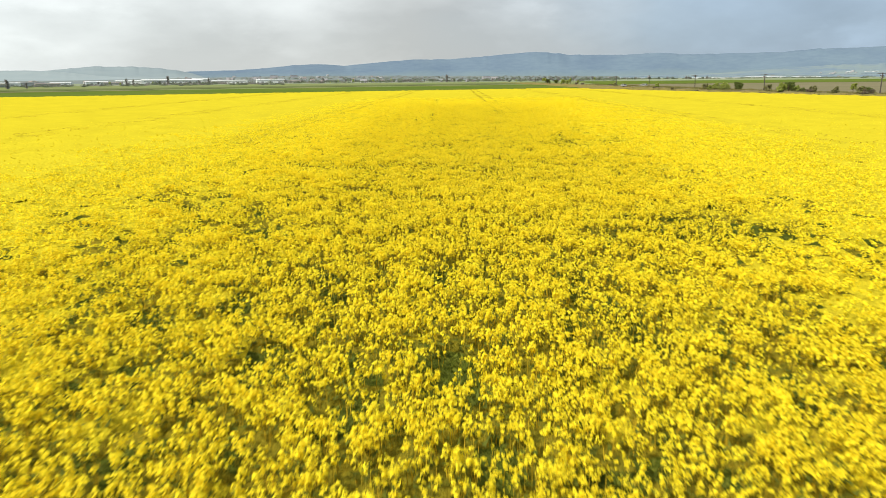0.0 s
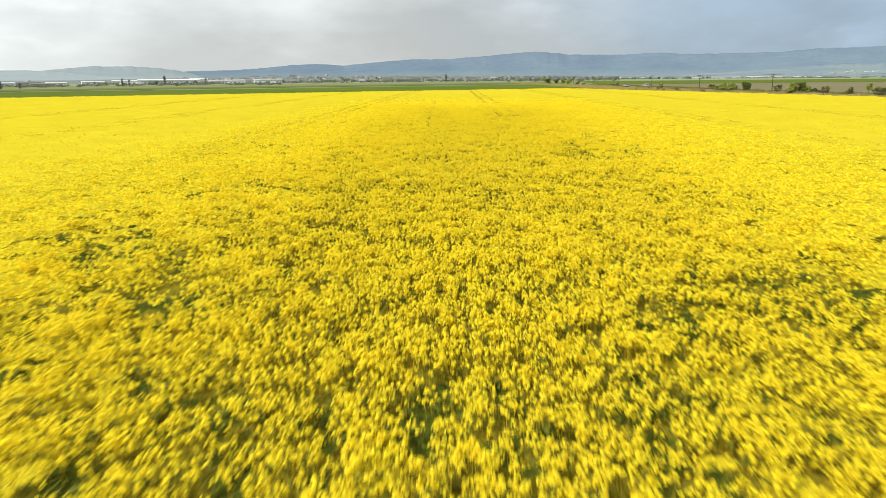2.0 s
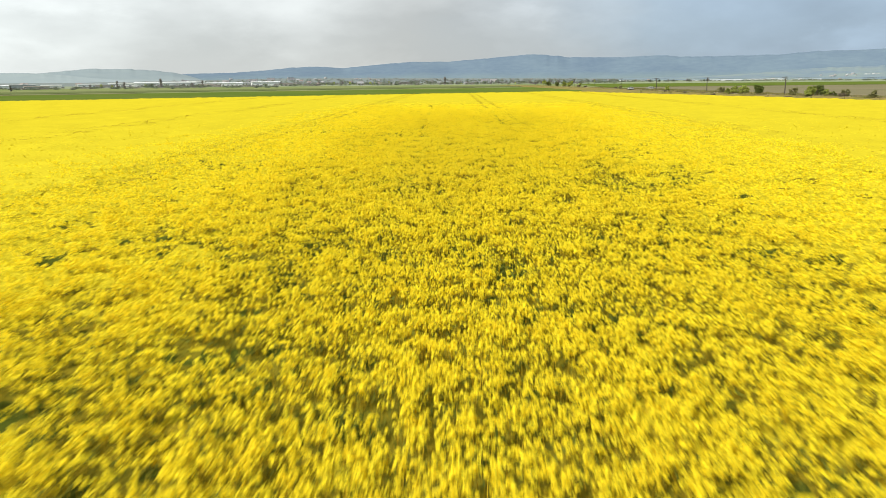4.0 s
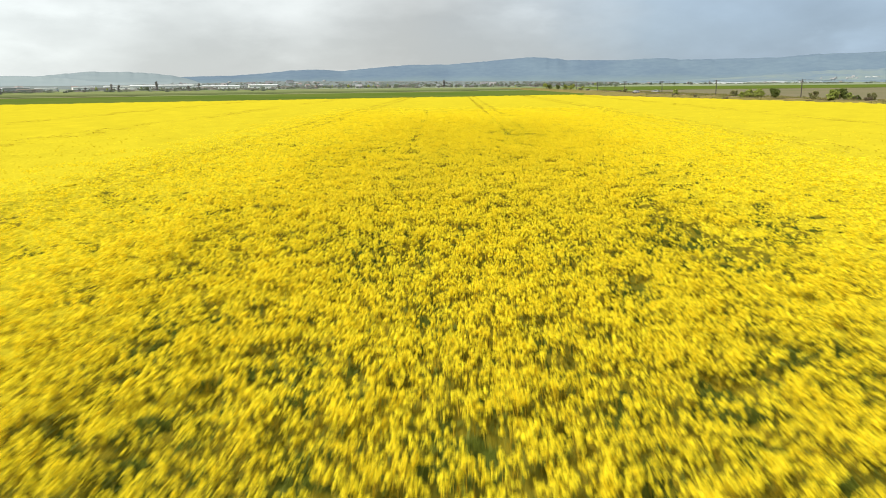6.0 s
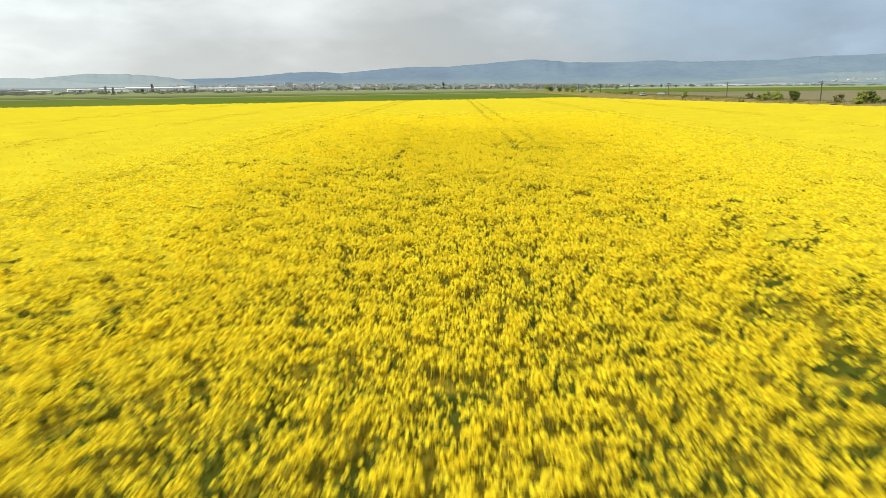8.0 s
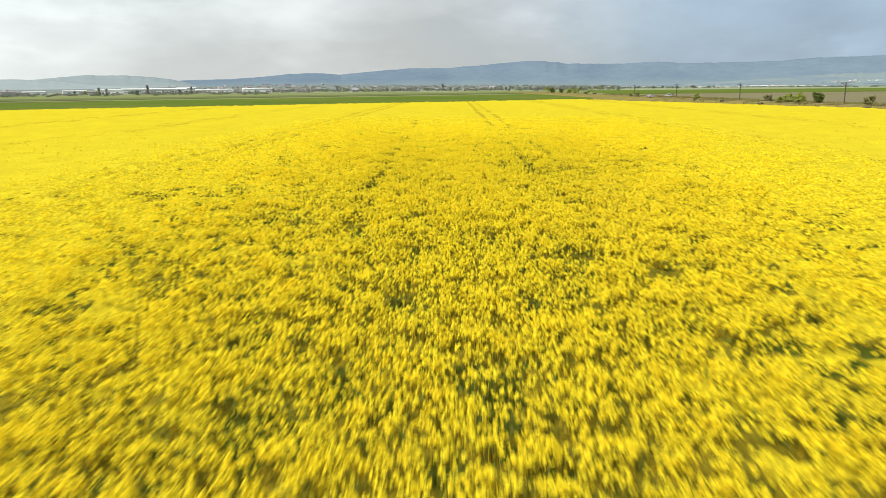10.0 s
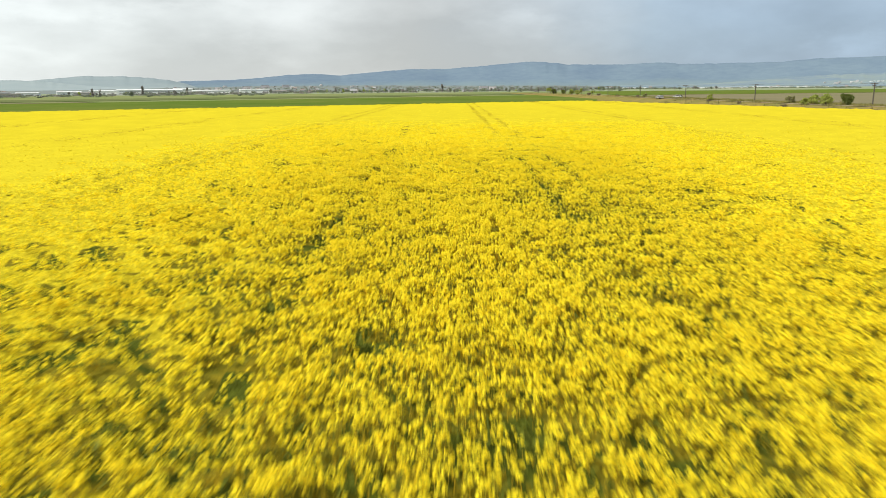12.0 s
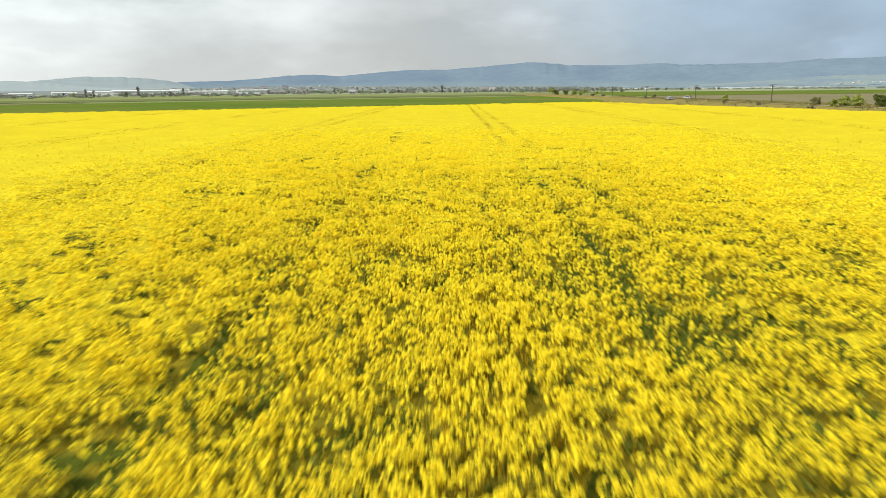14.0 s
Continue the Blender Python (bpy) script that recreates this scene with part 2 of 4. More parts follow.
M_TYRE = material("tyre_rubber", (0.03, 0.03, 0.03), 0.85, scale=4)
M_RIM = material("wheel_rim", (0.5, 0.5, 0.5), 0.35, scale=4, metal=0.8)
# ridge blue is distance haze put into the forest colour
M_HILL = material("haze_blue_forest_hills", (0.118, 0.165, 0.222), 1.0, alt=(0.155, 0.21, 0.255), scale=0.004, fine=6, gloss=0.0)
# low hills paled by haze mixed into their colour
M_HILLLEFT = material("haze_paled_low_hills", (0.205, 0.25, 0.27), 1.0, alt=(0.245, 0.29, 0.295), scale=0.0022, fine=5, gloss=0.0)


def haze_lower_slopes(m, low, top):
    """Pale a hill material towards its foot with painted haze, with an uneven line between."""
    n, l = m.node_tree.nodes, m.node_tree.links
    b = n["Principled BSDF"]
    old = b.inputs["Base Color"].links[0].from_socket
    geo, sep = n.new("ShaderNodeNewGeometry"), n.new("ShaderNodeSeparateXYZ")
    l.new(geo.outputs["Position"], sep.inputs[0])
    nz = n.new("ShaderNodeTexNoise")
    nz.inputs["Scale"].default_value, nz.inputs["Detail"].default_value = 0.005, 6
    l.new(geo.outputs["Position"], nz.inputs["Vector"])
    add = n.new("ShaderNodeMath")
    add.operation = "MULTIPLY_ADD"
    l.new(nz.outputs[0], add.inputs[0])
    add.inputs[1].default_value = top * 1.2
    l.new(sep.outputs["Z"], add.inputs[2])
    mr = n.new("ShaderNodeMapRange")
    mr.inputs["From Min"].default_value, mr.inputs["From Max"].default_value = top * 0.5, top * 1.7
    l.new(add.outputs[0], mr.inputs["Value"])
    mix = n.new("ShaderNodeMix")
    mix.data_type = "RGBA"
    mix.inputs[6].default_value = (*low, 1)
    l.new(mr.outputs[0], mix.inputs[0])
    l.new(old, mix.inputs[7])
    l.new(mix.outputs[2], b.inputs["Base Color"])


# haze over the hill feet, painted by height
haze_lower_slopes(M_HILL, (0.175, 0.23, 0.235), 45)
# pale colour that stands for rain mist before the hills
M_HILLMIST = material("mist_painted_ridge", (0.285, 0.33, 0.335), 1.0, alt=(0.25, 0.30, 0.305), scale=0.003, fine=6, gloss=0.0)
haze_lower_slopes(M_HILLLEFT, (0.315, 0.35, 0.33), 26)
# slope green is shifted to blue-grey to imitate haze
M_SLOPE = material("hazed_built_up_slope", (0.15, 0.185, 0.18), 0.95, alt=(0.21, 0.225, 0.21), scale=0.02, fine=5, gloss=0.0)
# field green over a base that carries the haze blue
M_FOOT = material("hazed_foothill_fields", (0.145, 0.20, 0.26), 1.0, alt=(0.225, 0.27, 0.245), scale=0.006, fine=5, gloss=0.0)


# ---------- mesh helpers ----------
def link_mesh(name, me, mat, parent=None, label=""):
    me.materials.append(mat)
    ob = new(name, me)
    if parent:
        ob.parent = parent
    if label:
        ob["label"] = label
    return ob


def part(name, bm, mat, parent=None, label=""):
    me = bpy.data.meshes.new(name)
    bm.to_mesh(me)
    bm.free()
    return link_mesh(name, me, mat, parent, label)


def mesh_arrays(name, verts, faces):
    """A mesh from an (n, 3) and an (m, k) array."""
    me = bpy.data.meshes.new(name)
    m, k = faces.shape
    me.vertices.add(len(verts))
    me.vertices.foreach_set("co", np.ascontiguousarray(verts, dtype=np.float32).ravel())
    me.loops.add(m * k)
    me.loops.foreach_set("vertex_index", np.ascontiguousarray(faces, dtype=np.int32).ravel())
    me.polygons.add(m)
    me.polygons.foreach_set("loop_start", np.arange(0, m * k, k, dtype=np.int32))
    me.update(calc_edges=True)
    return me


def quads_mesh(name, centre, u, v):
    """One quad for each centre, spanned by half-axes u and v."""
    n = len(centre)
    verts = np.stack((centre - u - v, centre + u - v, centre + u + v, centre - u + v), axis=1).reshape(-1, 3)
    return mesh_arrays(name, verts, np.arange(4 * n).reshape(n, 4))


def tris_mesh(name, centre, u, v):
    """One three-cornered petal or leaf for each centre."""
    n = len(centre)
    verts = np.stack((centre + u * 1.25, centre - u * 0.65 + v, centre - u * 0.65 - v), axis=1).reshape(-1, 3)
    return mesh_arrays(name, verts, np.arange(3 * n).reshape(n, 3))


def box(bm, x0, x1, y0, y1, z0, z1, bevel=0.0):
    r = bmesh.ops.create_cube(bm, size=1.0, matrix=Matrix.LocRotScale(((x0 + x1) / 2, (y0 + y1) / 2, (z0 + z1) / 2), None, (x1 - x0, y1 - y0, z1 - z0)))
    if bevel:
        edges = list({e for v in r["verts"] for e in v.link_edges})
        bmesh.ops.bevel(bm, geom=edges, offset=bevel, segments=2, affect="EDGES")
    return bm


def tube(bm, a, b, r0, r1, sides=8):
    a, b = Vector(a), Vector(b)
    q = (b - a).to_track_quat("Z", "Y").to_matrix().to_4x4()
    bmesh.ops.create_cone(bm, cap_ends=True, segments=sides, radius1=r0, radius2=r1, depth=(b - a).length, matrix=Matrix.Translation((a + b) / 2) @ q)
    return bm


RNG = np.random.default_rng(7)


def lattice(seed):
    return np.random.default_rng(seed).random((256, 256))


LATS = [lattice(11 + i) for i in range(4)]


def vnoise(x, y, size, which=0):
    """Smooth value noise from 0 to 1 with cells of the given size in metres."""
    g = LATS[which]
    x, y = x / size + 37.3, y / size + 91.7
    i, j = np.floor(x).astype(int), np.floor(y).astype(int)
    fx, fy = x - i, y - j
    fx, fy = fx * fx * (3 - 2 * fx), fy * fy * (3 - 2 * fy)
    a, b = g[i % 256, j % 256], g[(i + 1) % 256, j % 256]
    c, d = g[i % 256, (j + 1) % 256], g[(i + 1) % 256, (j + 1) % 256]
    return (a * (1 - fx) + b * fx) * (1 - fy) + (c * (1 - fx) + d * fx) * fy


# ---------- the plan ----------
APEX = (58.0, 296.0)


def edge_left(x):
    """The far edge of the rapeseed, as y, for x up to the apex."""
    return APEX[1] - (APEX[0] - x) * 0.47


def edge_right(y):
    """The roadside edge of the rapeseed, as x."""
    return APEX[0] + (APEX[1] - y) * 0.315


def pole_x(y):
    return 115.3 + (284 - y) * 0.028


def sheet(name, pts, z, mat, thick=0.0):
    bm = bmesh.new()
    f = bm.faces.new([bm.verts.new((x, y, z)) for x, y in pts])
    if f.calc_area() and f.normal.z < 0:
        f.normal_flip()
    bm.normal_update()
    if f.normal.z < 0:
        bmesh.ops.reverse_faces(bm, faces=[f])
    if thick:
        r = bmesh.ops.extrude_face_region(bm, geom=[f])
        bmesh.ops.translate(bm, vec=(0, 0, -thick), verts=[v for v in r["geom"] if isinstance(v, bmesh.types.BMVert)])
        bmesh.ops.recalc_face_normals(bm, faces=bm.faces)
    return part(name, bm, mat)


bm = bmesh.new()
bmesh.ops.create_grid(bm, x_segments=40, y_segments=40, size=1, matrix=Matrix.LocRotScale((0, 1500, 0), None, (6000, 6000, 1)))
tagged(part("ground", bm, M_MEADOW), "grassy plain of meadows and thin crops", "ground", kind="structure")

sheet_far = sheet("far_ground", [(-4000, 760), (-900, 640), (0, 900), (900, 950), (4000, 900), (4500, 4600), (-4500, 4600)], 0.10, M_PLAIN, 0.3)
tagged(sheet_far, "far plain before the hills, green paled for haze", "ground", kind="structure")
wheat = sheet("wheat_field", [(APEX[0] + 5, APEX[1] + 4), (90, 400), (108, 560), (-520, 165), (-520, edge_left(-520) + 3)], 0.14, M_WHEAT, 0.2)
tagged(wheat, "bright green field of young wheat", "wheat field", kind="structure")
strip = sheet("fallow_strip", [(-180, 385), (-180, 402), (-540, 195), (-540, 160)], 0.16, M_SOIL, 0.3)
tagged(strip, "narrow brown strip of bare soil", "field", kind="structure")
strip2 = sheet("thin_wheat_field", [(113, 610), (118, 730), (-600, 300), (-600, 190)], 0.22, M_WHEAT2, 0.3)
tagged(strip2, "dull green thin crop field", "field", kind="structure")
soil = sheet("ploughed_field", [(131, 60), (129, 420), (150, 500), (900, 640), (900, 60)], 0.14, M_SOIL, 0.3)
tagged(soil, "brown ploughed field beside the track", "field", kind="structure")
green2 = sheet("roadside_green_field", [(126, 480), (150, 510), (900, 652), (1300, 1000), (190, 860)], 0.2, M_WHEAT, 0.3)
tagged(green2, "broad green crop field beyond the ploughed soil", "field", kind="structure")

verge = sheet("verge_grass", [(edge_right(-40) - 1, -40), (edge_right(APEX[1]) - 1, APEX[1]), (APEX[0] + 6, APEX[1] + 6), (90, 402), (108, 560), (114, 620), (pole_x(400) - 8, 400), (pole_x(-40) - 8, -40)], 0.05, M_VERGE, 0.1)
tagged(verge, "dry brown and green verge grass beside the rapeseed", "verge", kind="structure")

# raised bank that carries the poles, with the track on it
ys = np.arange(-40, 760, 4.0)
prof = np.array([(-30, 0.02), (-27, 0.8), (-25, 1.28), (-21.5, 1.34), (-17, 1.25), (-10, 0.85), (-4, 0.68), (2.2, 0.7), (6, 0.66), (9, 0.5), (15, 0.05)])
px = pole_x(ys)
bank = np.zeros((len(ys), len(prof), 3))
fade = np.clip((760 - ys) / 300, 0, 1) * 0.85 + 0.15
for k, (off, h) in enumerate(prof):
    narrow = 1.0 if off > -5 else np.clip((px - edge_right(np.clip(ys, -40, APEX[1])) - 2) / 30, 0.15, 1.0)
    bank[:, k, 0] = px + off * narrow
    bank[:, k, 1] = ys
    bank[:, k, 2] = h * fade + 0.10 * (vnoise(px + off * 3, ys, 7.0, 1) - 0.5) * (h > 0.1) + 0.03
idx = np.arange(len(ys) * len(prof)).reshape(len(ys), len(prof))
bf = np.stack((idx[:-1, :-1], idx[:-1, 1:], idx[1:, 1:], idx[1:, :-1]), axis=-1).reshape(-1, 4)
tagged(link_mesh("roadside_bank", mesh_arrays("roadside_bank", bank.reshape(-1, 3), bf), M_VERGE), "low bank of dry and green verge grass", "bank", kind="structure")
tr = np.zeros((len(ys), 2, 3))
for k, off in enumerate((-24.6, -22.6)):
    tr[:, k, 0], tr[:, k, 1], tr[:, k, 2] = px + off * np.clip((px - edge_right(np.clip(ys, -40, APEX[1])) - 2) / 30, 0.15, 1.0), ys, 1.33 * fade + 0.1
ti = np.arange(len(ys) * 2).reshape(-1, 2)
tf = np.stack((ti[:-1, 0], ti[:-1, 1], ti[1:, 1], ti[1:, 0]), axis=-1)
tagged(link_mesh("dirt_track", mesh_arrays("dirt_track", tr.reshape(-1, 3), tf), M_TRACK), "pale dry dirt track on the bank", "track", kind="structure")


def bank_h(x, y):
    """Height of the bank at a place."""
    x, y = np.asarray(x, dtype=float), np.asarray(y, dtype=float)
    off = x - pole_x(y)
    narrow = np.where(off > -5, 1.0, np.clip((pole_x(y) - edge_right(np.clip(y, -40, APEX[1])) - 2) / 30, 0.15, 1.0))
    return np.interp(off / narrow, prof[:, 0], prof[:, 1]) * (np.clip((760 - y) / 300, 0, 1) * 0.85 + 0.15) + 0.03


def bank_z(y):
    return float(bank_h(pole_x(y), y)) - 0.04


# ---------- the hills ----------
def ridge(name, table, radius, depth, mat, label, rough=0.04, seed=0, spurs=0.45):
    """A range of hills on an arc round the fields: crest heights given as bearing and elevation in degrees."""
    az = np.linspace(table[0][0], table[-1][0], 1100)
    el = np.interp(az, [a for a, _ in table], [e for _, e in table])
    rows = 16
    V = np.zeros((len(az), rows, 3))
    for k in range(rows):
        s = k / (rows - 1)
        r = radius + depth * s
        X, Y = r * np.sin(np.radians(az)), r * np.cos(np.radians(az))
        crest = np.tan(np.radians(el)) * (radius + depth) + 5.8
        spur = vnoise(az * 40 + s * 60, s * 200 + az * 0, 120, (seed + 1) % 4) - 0.5
        h = crest * (s ** 1.25) * (1 + spurs * spur * (1 - s)) + rough * crest * (vnoise(az * 40, az * 0, 14.0, seed % 4) - 0.5) * s ** 2
        V[:, k] = np.stack((X, Y, h - 2 * (1 - s)), axis=1)
    id_ = np.arange(len(az) * rows).reshape(len(az), rows)
    F = np.stack((id_[:-1, :-1], id_[1:, :-1], id_[1:, 1:], id_[:-1, 1:]), axis=-1).reshape(-1, 4)
    me = mesh_arrays(name, V.reshape(-1, 3), F)
    me.polygons.foreach_set("use_smooth", np.ones(len(F), dtype=bool))
    return tagged(link_mesh(name, me, mat), label, "hills", kind="structure")


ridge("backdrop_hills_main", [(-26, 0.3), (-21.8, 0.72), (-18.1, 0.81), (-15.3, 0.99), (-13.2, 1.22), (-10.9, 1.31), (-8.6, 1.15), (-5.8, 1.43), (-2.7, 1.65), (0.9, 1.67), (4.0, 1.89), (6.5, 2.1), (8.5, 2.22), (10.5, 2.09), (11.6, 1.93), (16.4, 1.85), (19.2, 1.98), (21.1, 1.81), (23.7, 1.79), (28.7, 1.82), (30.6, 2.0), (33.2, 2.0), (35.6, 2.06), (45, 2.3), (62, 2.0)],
      3300, 600, M_HILL, "long forested ridge coloured blue for distance haze", 0.03, 0)
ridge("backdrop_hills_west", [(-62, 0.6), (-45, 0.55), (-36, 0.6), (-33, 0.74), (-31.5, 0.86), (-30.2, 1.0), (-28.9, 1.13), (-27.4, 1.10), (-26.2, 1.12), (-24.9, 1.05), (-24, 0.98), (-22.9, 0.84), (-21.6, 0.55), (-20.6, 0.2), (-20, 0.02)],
      2900, 500, M_HILLLEFT, "low hills paled in colour for haze", 0.05, 1)
# added front ridge whose paleness imitates the rain veil
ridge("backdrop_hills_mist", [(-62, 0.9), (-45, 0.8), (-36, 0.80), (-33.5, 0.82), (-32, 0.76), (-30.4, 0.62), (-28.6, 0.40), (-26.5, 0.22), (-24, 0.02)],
      2550, 300, M_HILLMIST, "added low ridge, pale colour standing for rain mist", 0.05, 2)
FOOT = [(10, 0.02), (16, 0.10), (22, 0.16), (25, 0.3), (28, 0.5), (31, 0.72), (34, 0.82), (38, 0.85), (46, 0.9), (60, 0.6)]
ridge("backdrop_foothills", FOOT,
      2500, 500, M_FOOT, "pale green foothill fields with haze blue in the colour", 0.10, 3)
ridge("town_slope", [(-44, 0.05), (-30, 0.06), (-22, 0.18), (-14, 0.30), (-6, 0.28), (2, 0.2), (8, 0.16), (16, 0.06)], 1300, 1100, M_SLOPE, "built-up slope behind the town, green greyed for haze", 0.0, 1, 0.0)


def slope_z(deg, dist):
    """Height of the slope behind the town."""
    e = np.interp(deg, [-44, -30, -22, -14, -6, 2, 8, 16], [0.05, 0.06, 0.18, 0.30, 0.28, 0.2, 0.16, 0.06])
    s = np.clip((dist - 1300) / 1100, 0, 1)
    return (np.tan(np.radians(e)) * 2400 + 5.8) * s ** 1.25 + 0.1

# ---------- the rapeseed crop ----------
# lanes of thinner growth left by the machines: x at y = 0, slope, half-width, depth
LANES = tuple((x0 + side, s, w, deep) for x0, s, w, deep in ((7.5, 0.0245, 0.24, 0.8), (-17.8, 0.033, 0.3, 0.9), (30.0, 0.022, 0.32, 1.0), (-40.0, 0.033, 0.3, 0.7), (50.0, 0.03, 0.3, 0.7), (-60.0, 0.012, 0.3, 0.6)) for side in (-1.1, 1.1)) + ((-1.0, 0.004, 0.32, 0.60),)

# bare spots between the plants
GAPS = ((6.1, 20.0), (-6.4, 16.5), (-4.5, 17.5), (0.4, 14.1), (-1.0, 13.2), (5.8, 15.1), (-3.2, 14.6), (0.4, 19.3), (-2.8, 19.5), (-3.8, 26.7), (-6.0, 29.3), (-9.9, 30.9), (11.3, 28.0), (8.0, 24.7), (6.0, 23.1),
        (1.3, 45.2), (6.8, 48.9), (2.2, 38.9), (6.3, 40.7), (8.2, 41.9), (-2.1, 45.1), (-4.3, 39.6), (6.7, 45.9), (2.8, 36.2), (-3.2, 35.8), (-5.7, 52.1), (-4.1, 59.3), (10.2, 50.9), (5.6, 48.0),
        (3.6, 64.0), (1.1, 64.8), (9.3, 63.5), (-5.5, 64.7), (8.8, 80.6), (9.6, 79.7), (7.1, 72.7), (2.0, 73.3), (1.7, 68.7), (-3.7, 79.3), (4.6, 75.1), (8.2, 89.0), (9.8, 85.5), (1.8, 78.3), (-0.3, 77.1), (7.3, 81.1), (1.6, 95.9), (2.1, 86.1), (9.7, 90.5), (6.4, 86.0))
# a trodden strip in line with the wheel tracks
STRIP = tuple((-0.95 + 0.04 * k + 0.12 * math.sin(2.3 * k), 83.9 + 0.95 * k) for k in range(10))


def vigour(x, y):
    """How dense the bloom stands, 0 to 1."""
    d = 0.735 + 0.80 * (vnoise(x, y, 0.42, 0) - 0.5) + 0.55 * (vnoise(x, y, 1.1, 1) - 0.5) + 0.32 * (vnoise(x, y, 5.5, 2) - 0.5)
    for x0, s, w, deep in LANES:
        off = (x - x0 - s * y + 0.5 * (vnoise(y, x * 0, 9.0, 3) - 0.5)) / w
        d = d - deep * np.clip((y - 84) / 14, 0.28, 1) * np.exp(-off * off) * (0.1 + 1.0 * vnoise(y, x * 0 + x0 * 7, 2.6, 2))
    for k, (gx, gy) in enumerate(GAPS + STRIP):
        a = 0.24 + 0.06 * (k % 4)
        d = d - (0.85 if k < len(GAPS) else 0.55 + 0.1 * (k % 3)) * np.exp(-((x - gx) / a) ** 2 - ((y - gy) / (a * 1.5)) ** 2)
    return np.clip(d, 0, 1)


def height(x, y):
    return 1.24 + 0.11 * (vnoise(x, y, 3.0, 3) - 0.5) + 0.20 * (vnoise(x, y, 0.6, 1) - 0.5)


def in_field(x, y, m=0.0):
    return (y < edge_left(x) - m) & (x < edge_right(y) - m) & (x > -230)


def scatter(x0, x1, y0, y1, step, keep):
    gx, gy = np.meshgrid(np.arange(x0, x1, step), np.arange(y0, y1, step))
    x = (gx + (RNG.random(gx.shape) - 0.5) * step * 1.3).ravel()
    y = (gy + (RNG.random(gx.shape) - 0.5) * step * 1.3).ravel()
    ok = keep(x, y) & in_field(x, y, 0.3)
    return x[ok], y[ok]


def unit(v):
    return v / np.linalg.norm(v, axis=1, keepdims=True)


def racemes(name, cx, cy, cz, r, tall, count, size):
    """Each flowering tip is an upright egg of small petals round its stalk, fullest below the top."""
    n = len(cx) * count
    cx, cy, cz, r, tall = (np.repeat(a, count) for a in (cx, cy, cz, r, tall))
    h = RNG.random(n) ** 0.8
    th = RNG.random(n) * 2 * np.pi
    wide = r * np.sqrt(np.clip(1 - (1.65 * h - 0.65) ** 2, 0, 1)) * (0.65 + 0.5 * RNG.random(n))
    pos = np.stack((cx + wide * np.cos(th), cy + wide * np.sin(th), cz + tall * (h - 1)), axis=1)
    out = np.stack((np.cos(th), np.sin(th), 0.25 + 1.5 * h), axis=1)
    out = unit(out + 1.1 * (RNG.random((n, 3)) - 0.5))
    a = unit(np.cross(out, RNG.random((n, 3)) - 0.5))
    b = np.cross(out, a)
    s = (size * (0.7 + 0.6 * RNG.random(n)))[:, None]
    return tris_mesh(name, pos, a * s, b * s * 1.05)


def blades(name, top, foot, half):
    """Narrow upright slips from foot to top: stalks, young pods."""
    n = len(top)
    th = RNG.random(n) * np.pi
    side = np.stack((np.cos(th), np.sin(th), np.zeros(n)), axis=1) * half
    return tris_mesh(name, top * 0.35 + foot * 0.65, (top - foot) / 1.9, side)


def lane_x(y):
    return 0.054 * y


def reach(x, y):
    """Grows from 0 over the strip flown along to 1 where plants are seen only from afar."""
    return np.maximum(np.maximum((np.abs(x - lane_x(y)) - 4) / 22, (y - 96) / 60), (6 - y) / 16)


def near_zone(x, y):
    return (reach(x, y) + 0.55 * (vnoise(x, y, 0.7, 2) - 0.5) + 0.25 * (vnoise(x, y, 6.0, 0) - 0.5) < 0.25)


def mid_zone(x, y):
    return ~near_zone(x, y) & (reach(x, y) + 0.5 * (vnoise(x, y, 0.9, 1) - 0.5) < 0.95)


def far_zone(x, y):
    return ~near_zone(x, y) & ~mid_zone(x, y) & (reach(x, y) + 0.8 * (vnoise(x, y, 1.5, 0) - 0.5) < 1.7)


crop = tagged(new("rapeseed_crop"), "dense blooming yellow rapeseed crop with green gaps", "crop", kind="stuff")


def add_stuff(name, me, mat):
    link_mesh(name, me, mat, crop)["kind"] = "stuff"


def heads_of(x, y, vig, most, spread, lo):
    """Tips of the flowering branches of plants at x, y: the tallest in the middle, side branches lower."""
    n = np.clip(np.round(vig * most + RNG.random(len(x)) * 2 - 1.0), lo, most + 1).astype(int)
    hx, hy, hv, hh = np.repeat(x, n), np.repeat(y, n), np.repeat(vig, n), np.repeat(height(x, y), n)
    rad = spread * np.sqrt(RNG.random(len(hx)))
    ang = RNG.random(len(hx)) * 2 * np.pi
    hz = hh + 0.06 - rad * 0.3 - 0.21 * RNG.random(len(hx)) ** 1.7 - 0.20 * (1 - hv)
    return hx + rad * np.cos(ang), hy + rad * np.sin(ang), hz


# near plants; those of one stretch under the path stand singly
x, y = scatter(-14, 20, 1, 124, 0.30, near_zone)
single = (np.abs(x - lane_x(y)) < 1.3) & (y > 83.2) & (y < 97.5) & (vigour(x, y) > 0.35)
single[np.flatnonzero(single)[300:]] = False
sx, sy = x[single], y[single]
x, y = x[~single], y[~single]
hx, hy, hz = heads_of(x, y, vigour(x, y), 11.6, 0.20, 0)
n = len(hx)
hr = 0.028 + 0.022 * RNG.random(n)
ht = hr * (2.2 + 1.0 * RNG.random(n))
add_stuff("flower_heads", racemes("flower_heads", hx, hy, hz, hr, ht, 7, 0.0265), M_PETAL)
# green buds at the tips
pick = RNG.random(n) < 0.12
add_stuff("flower_buds", racemes("flower_buds", hx[pick], hy[pick], hz[pick] + 0.012, hr[pick] * 0.4, hr[pick] * 0.9, 2, 0.010), M_BUD)
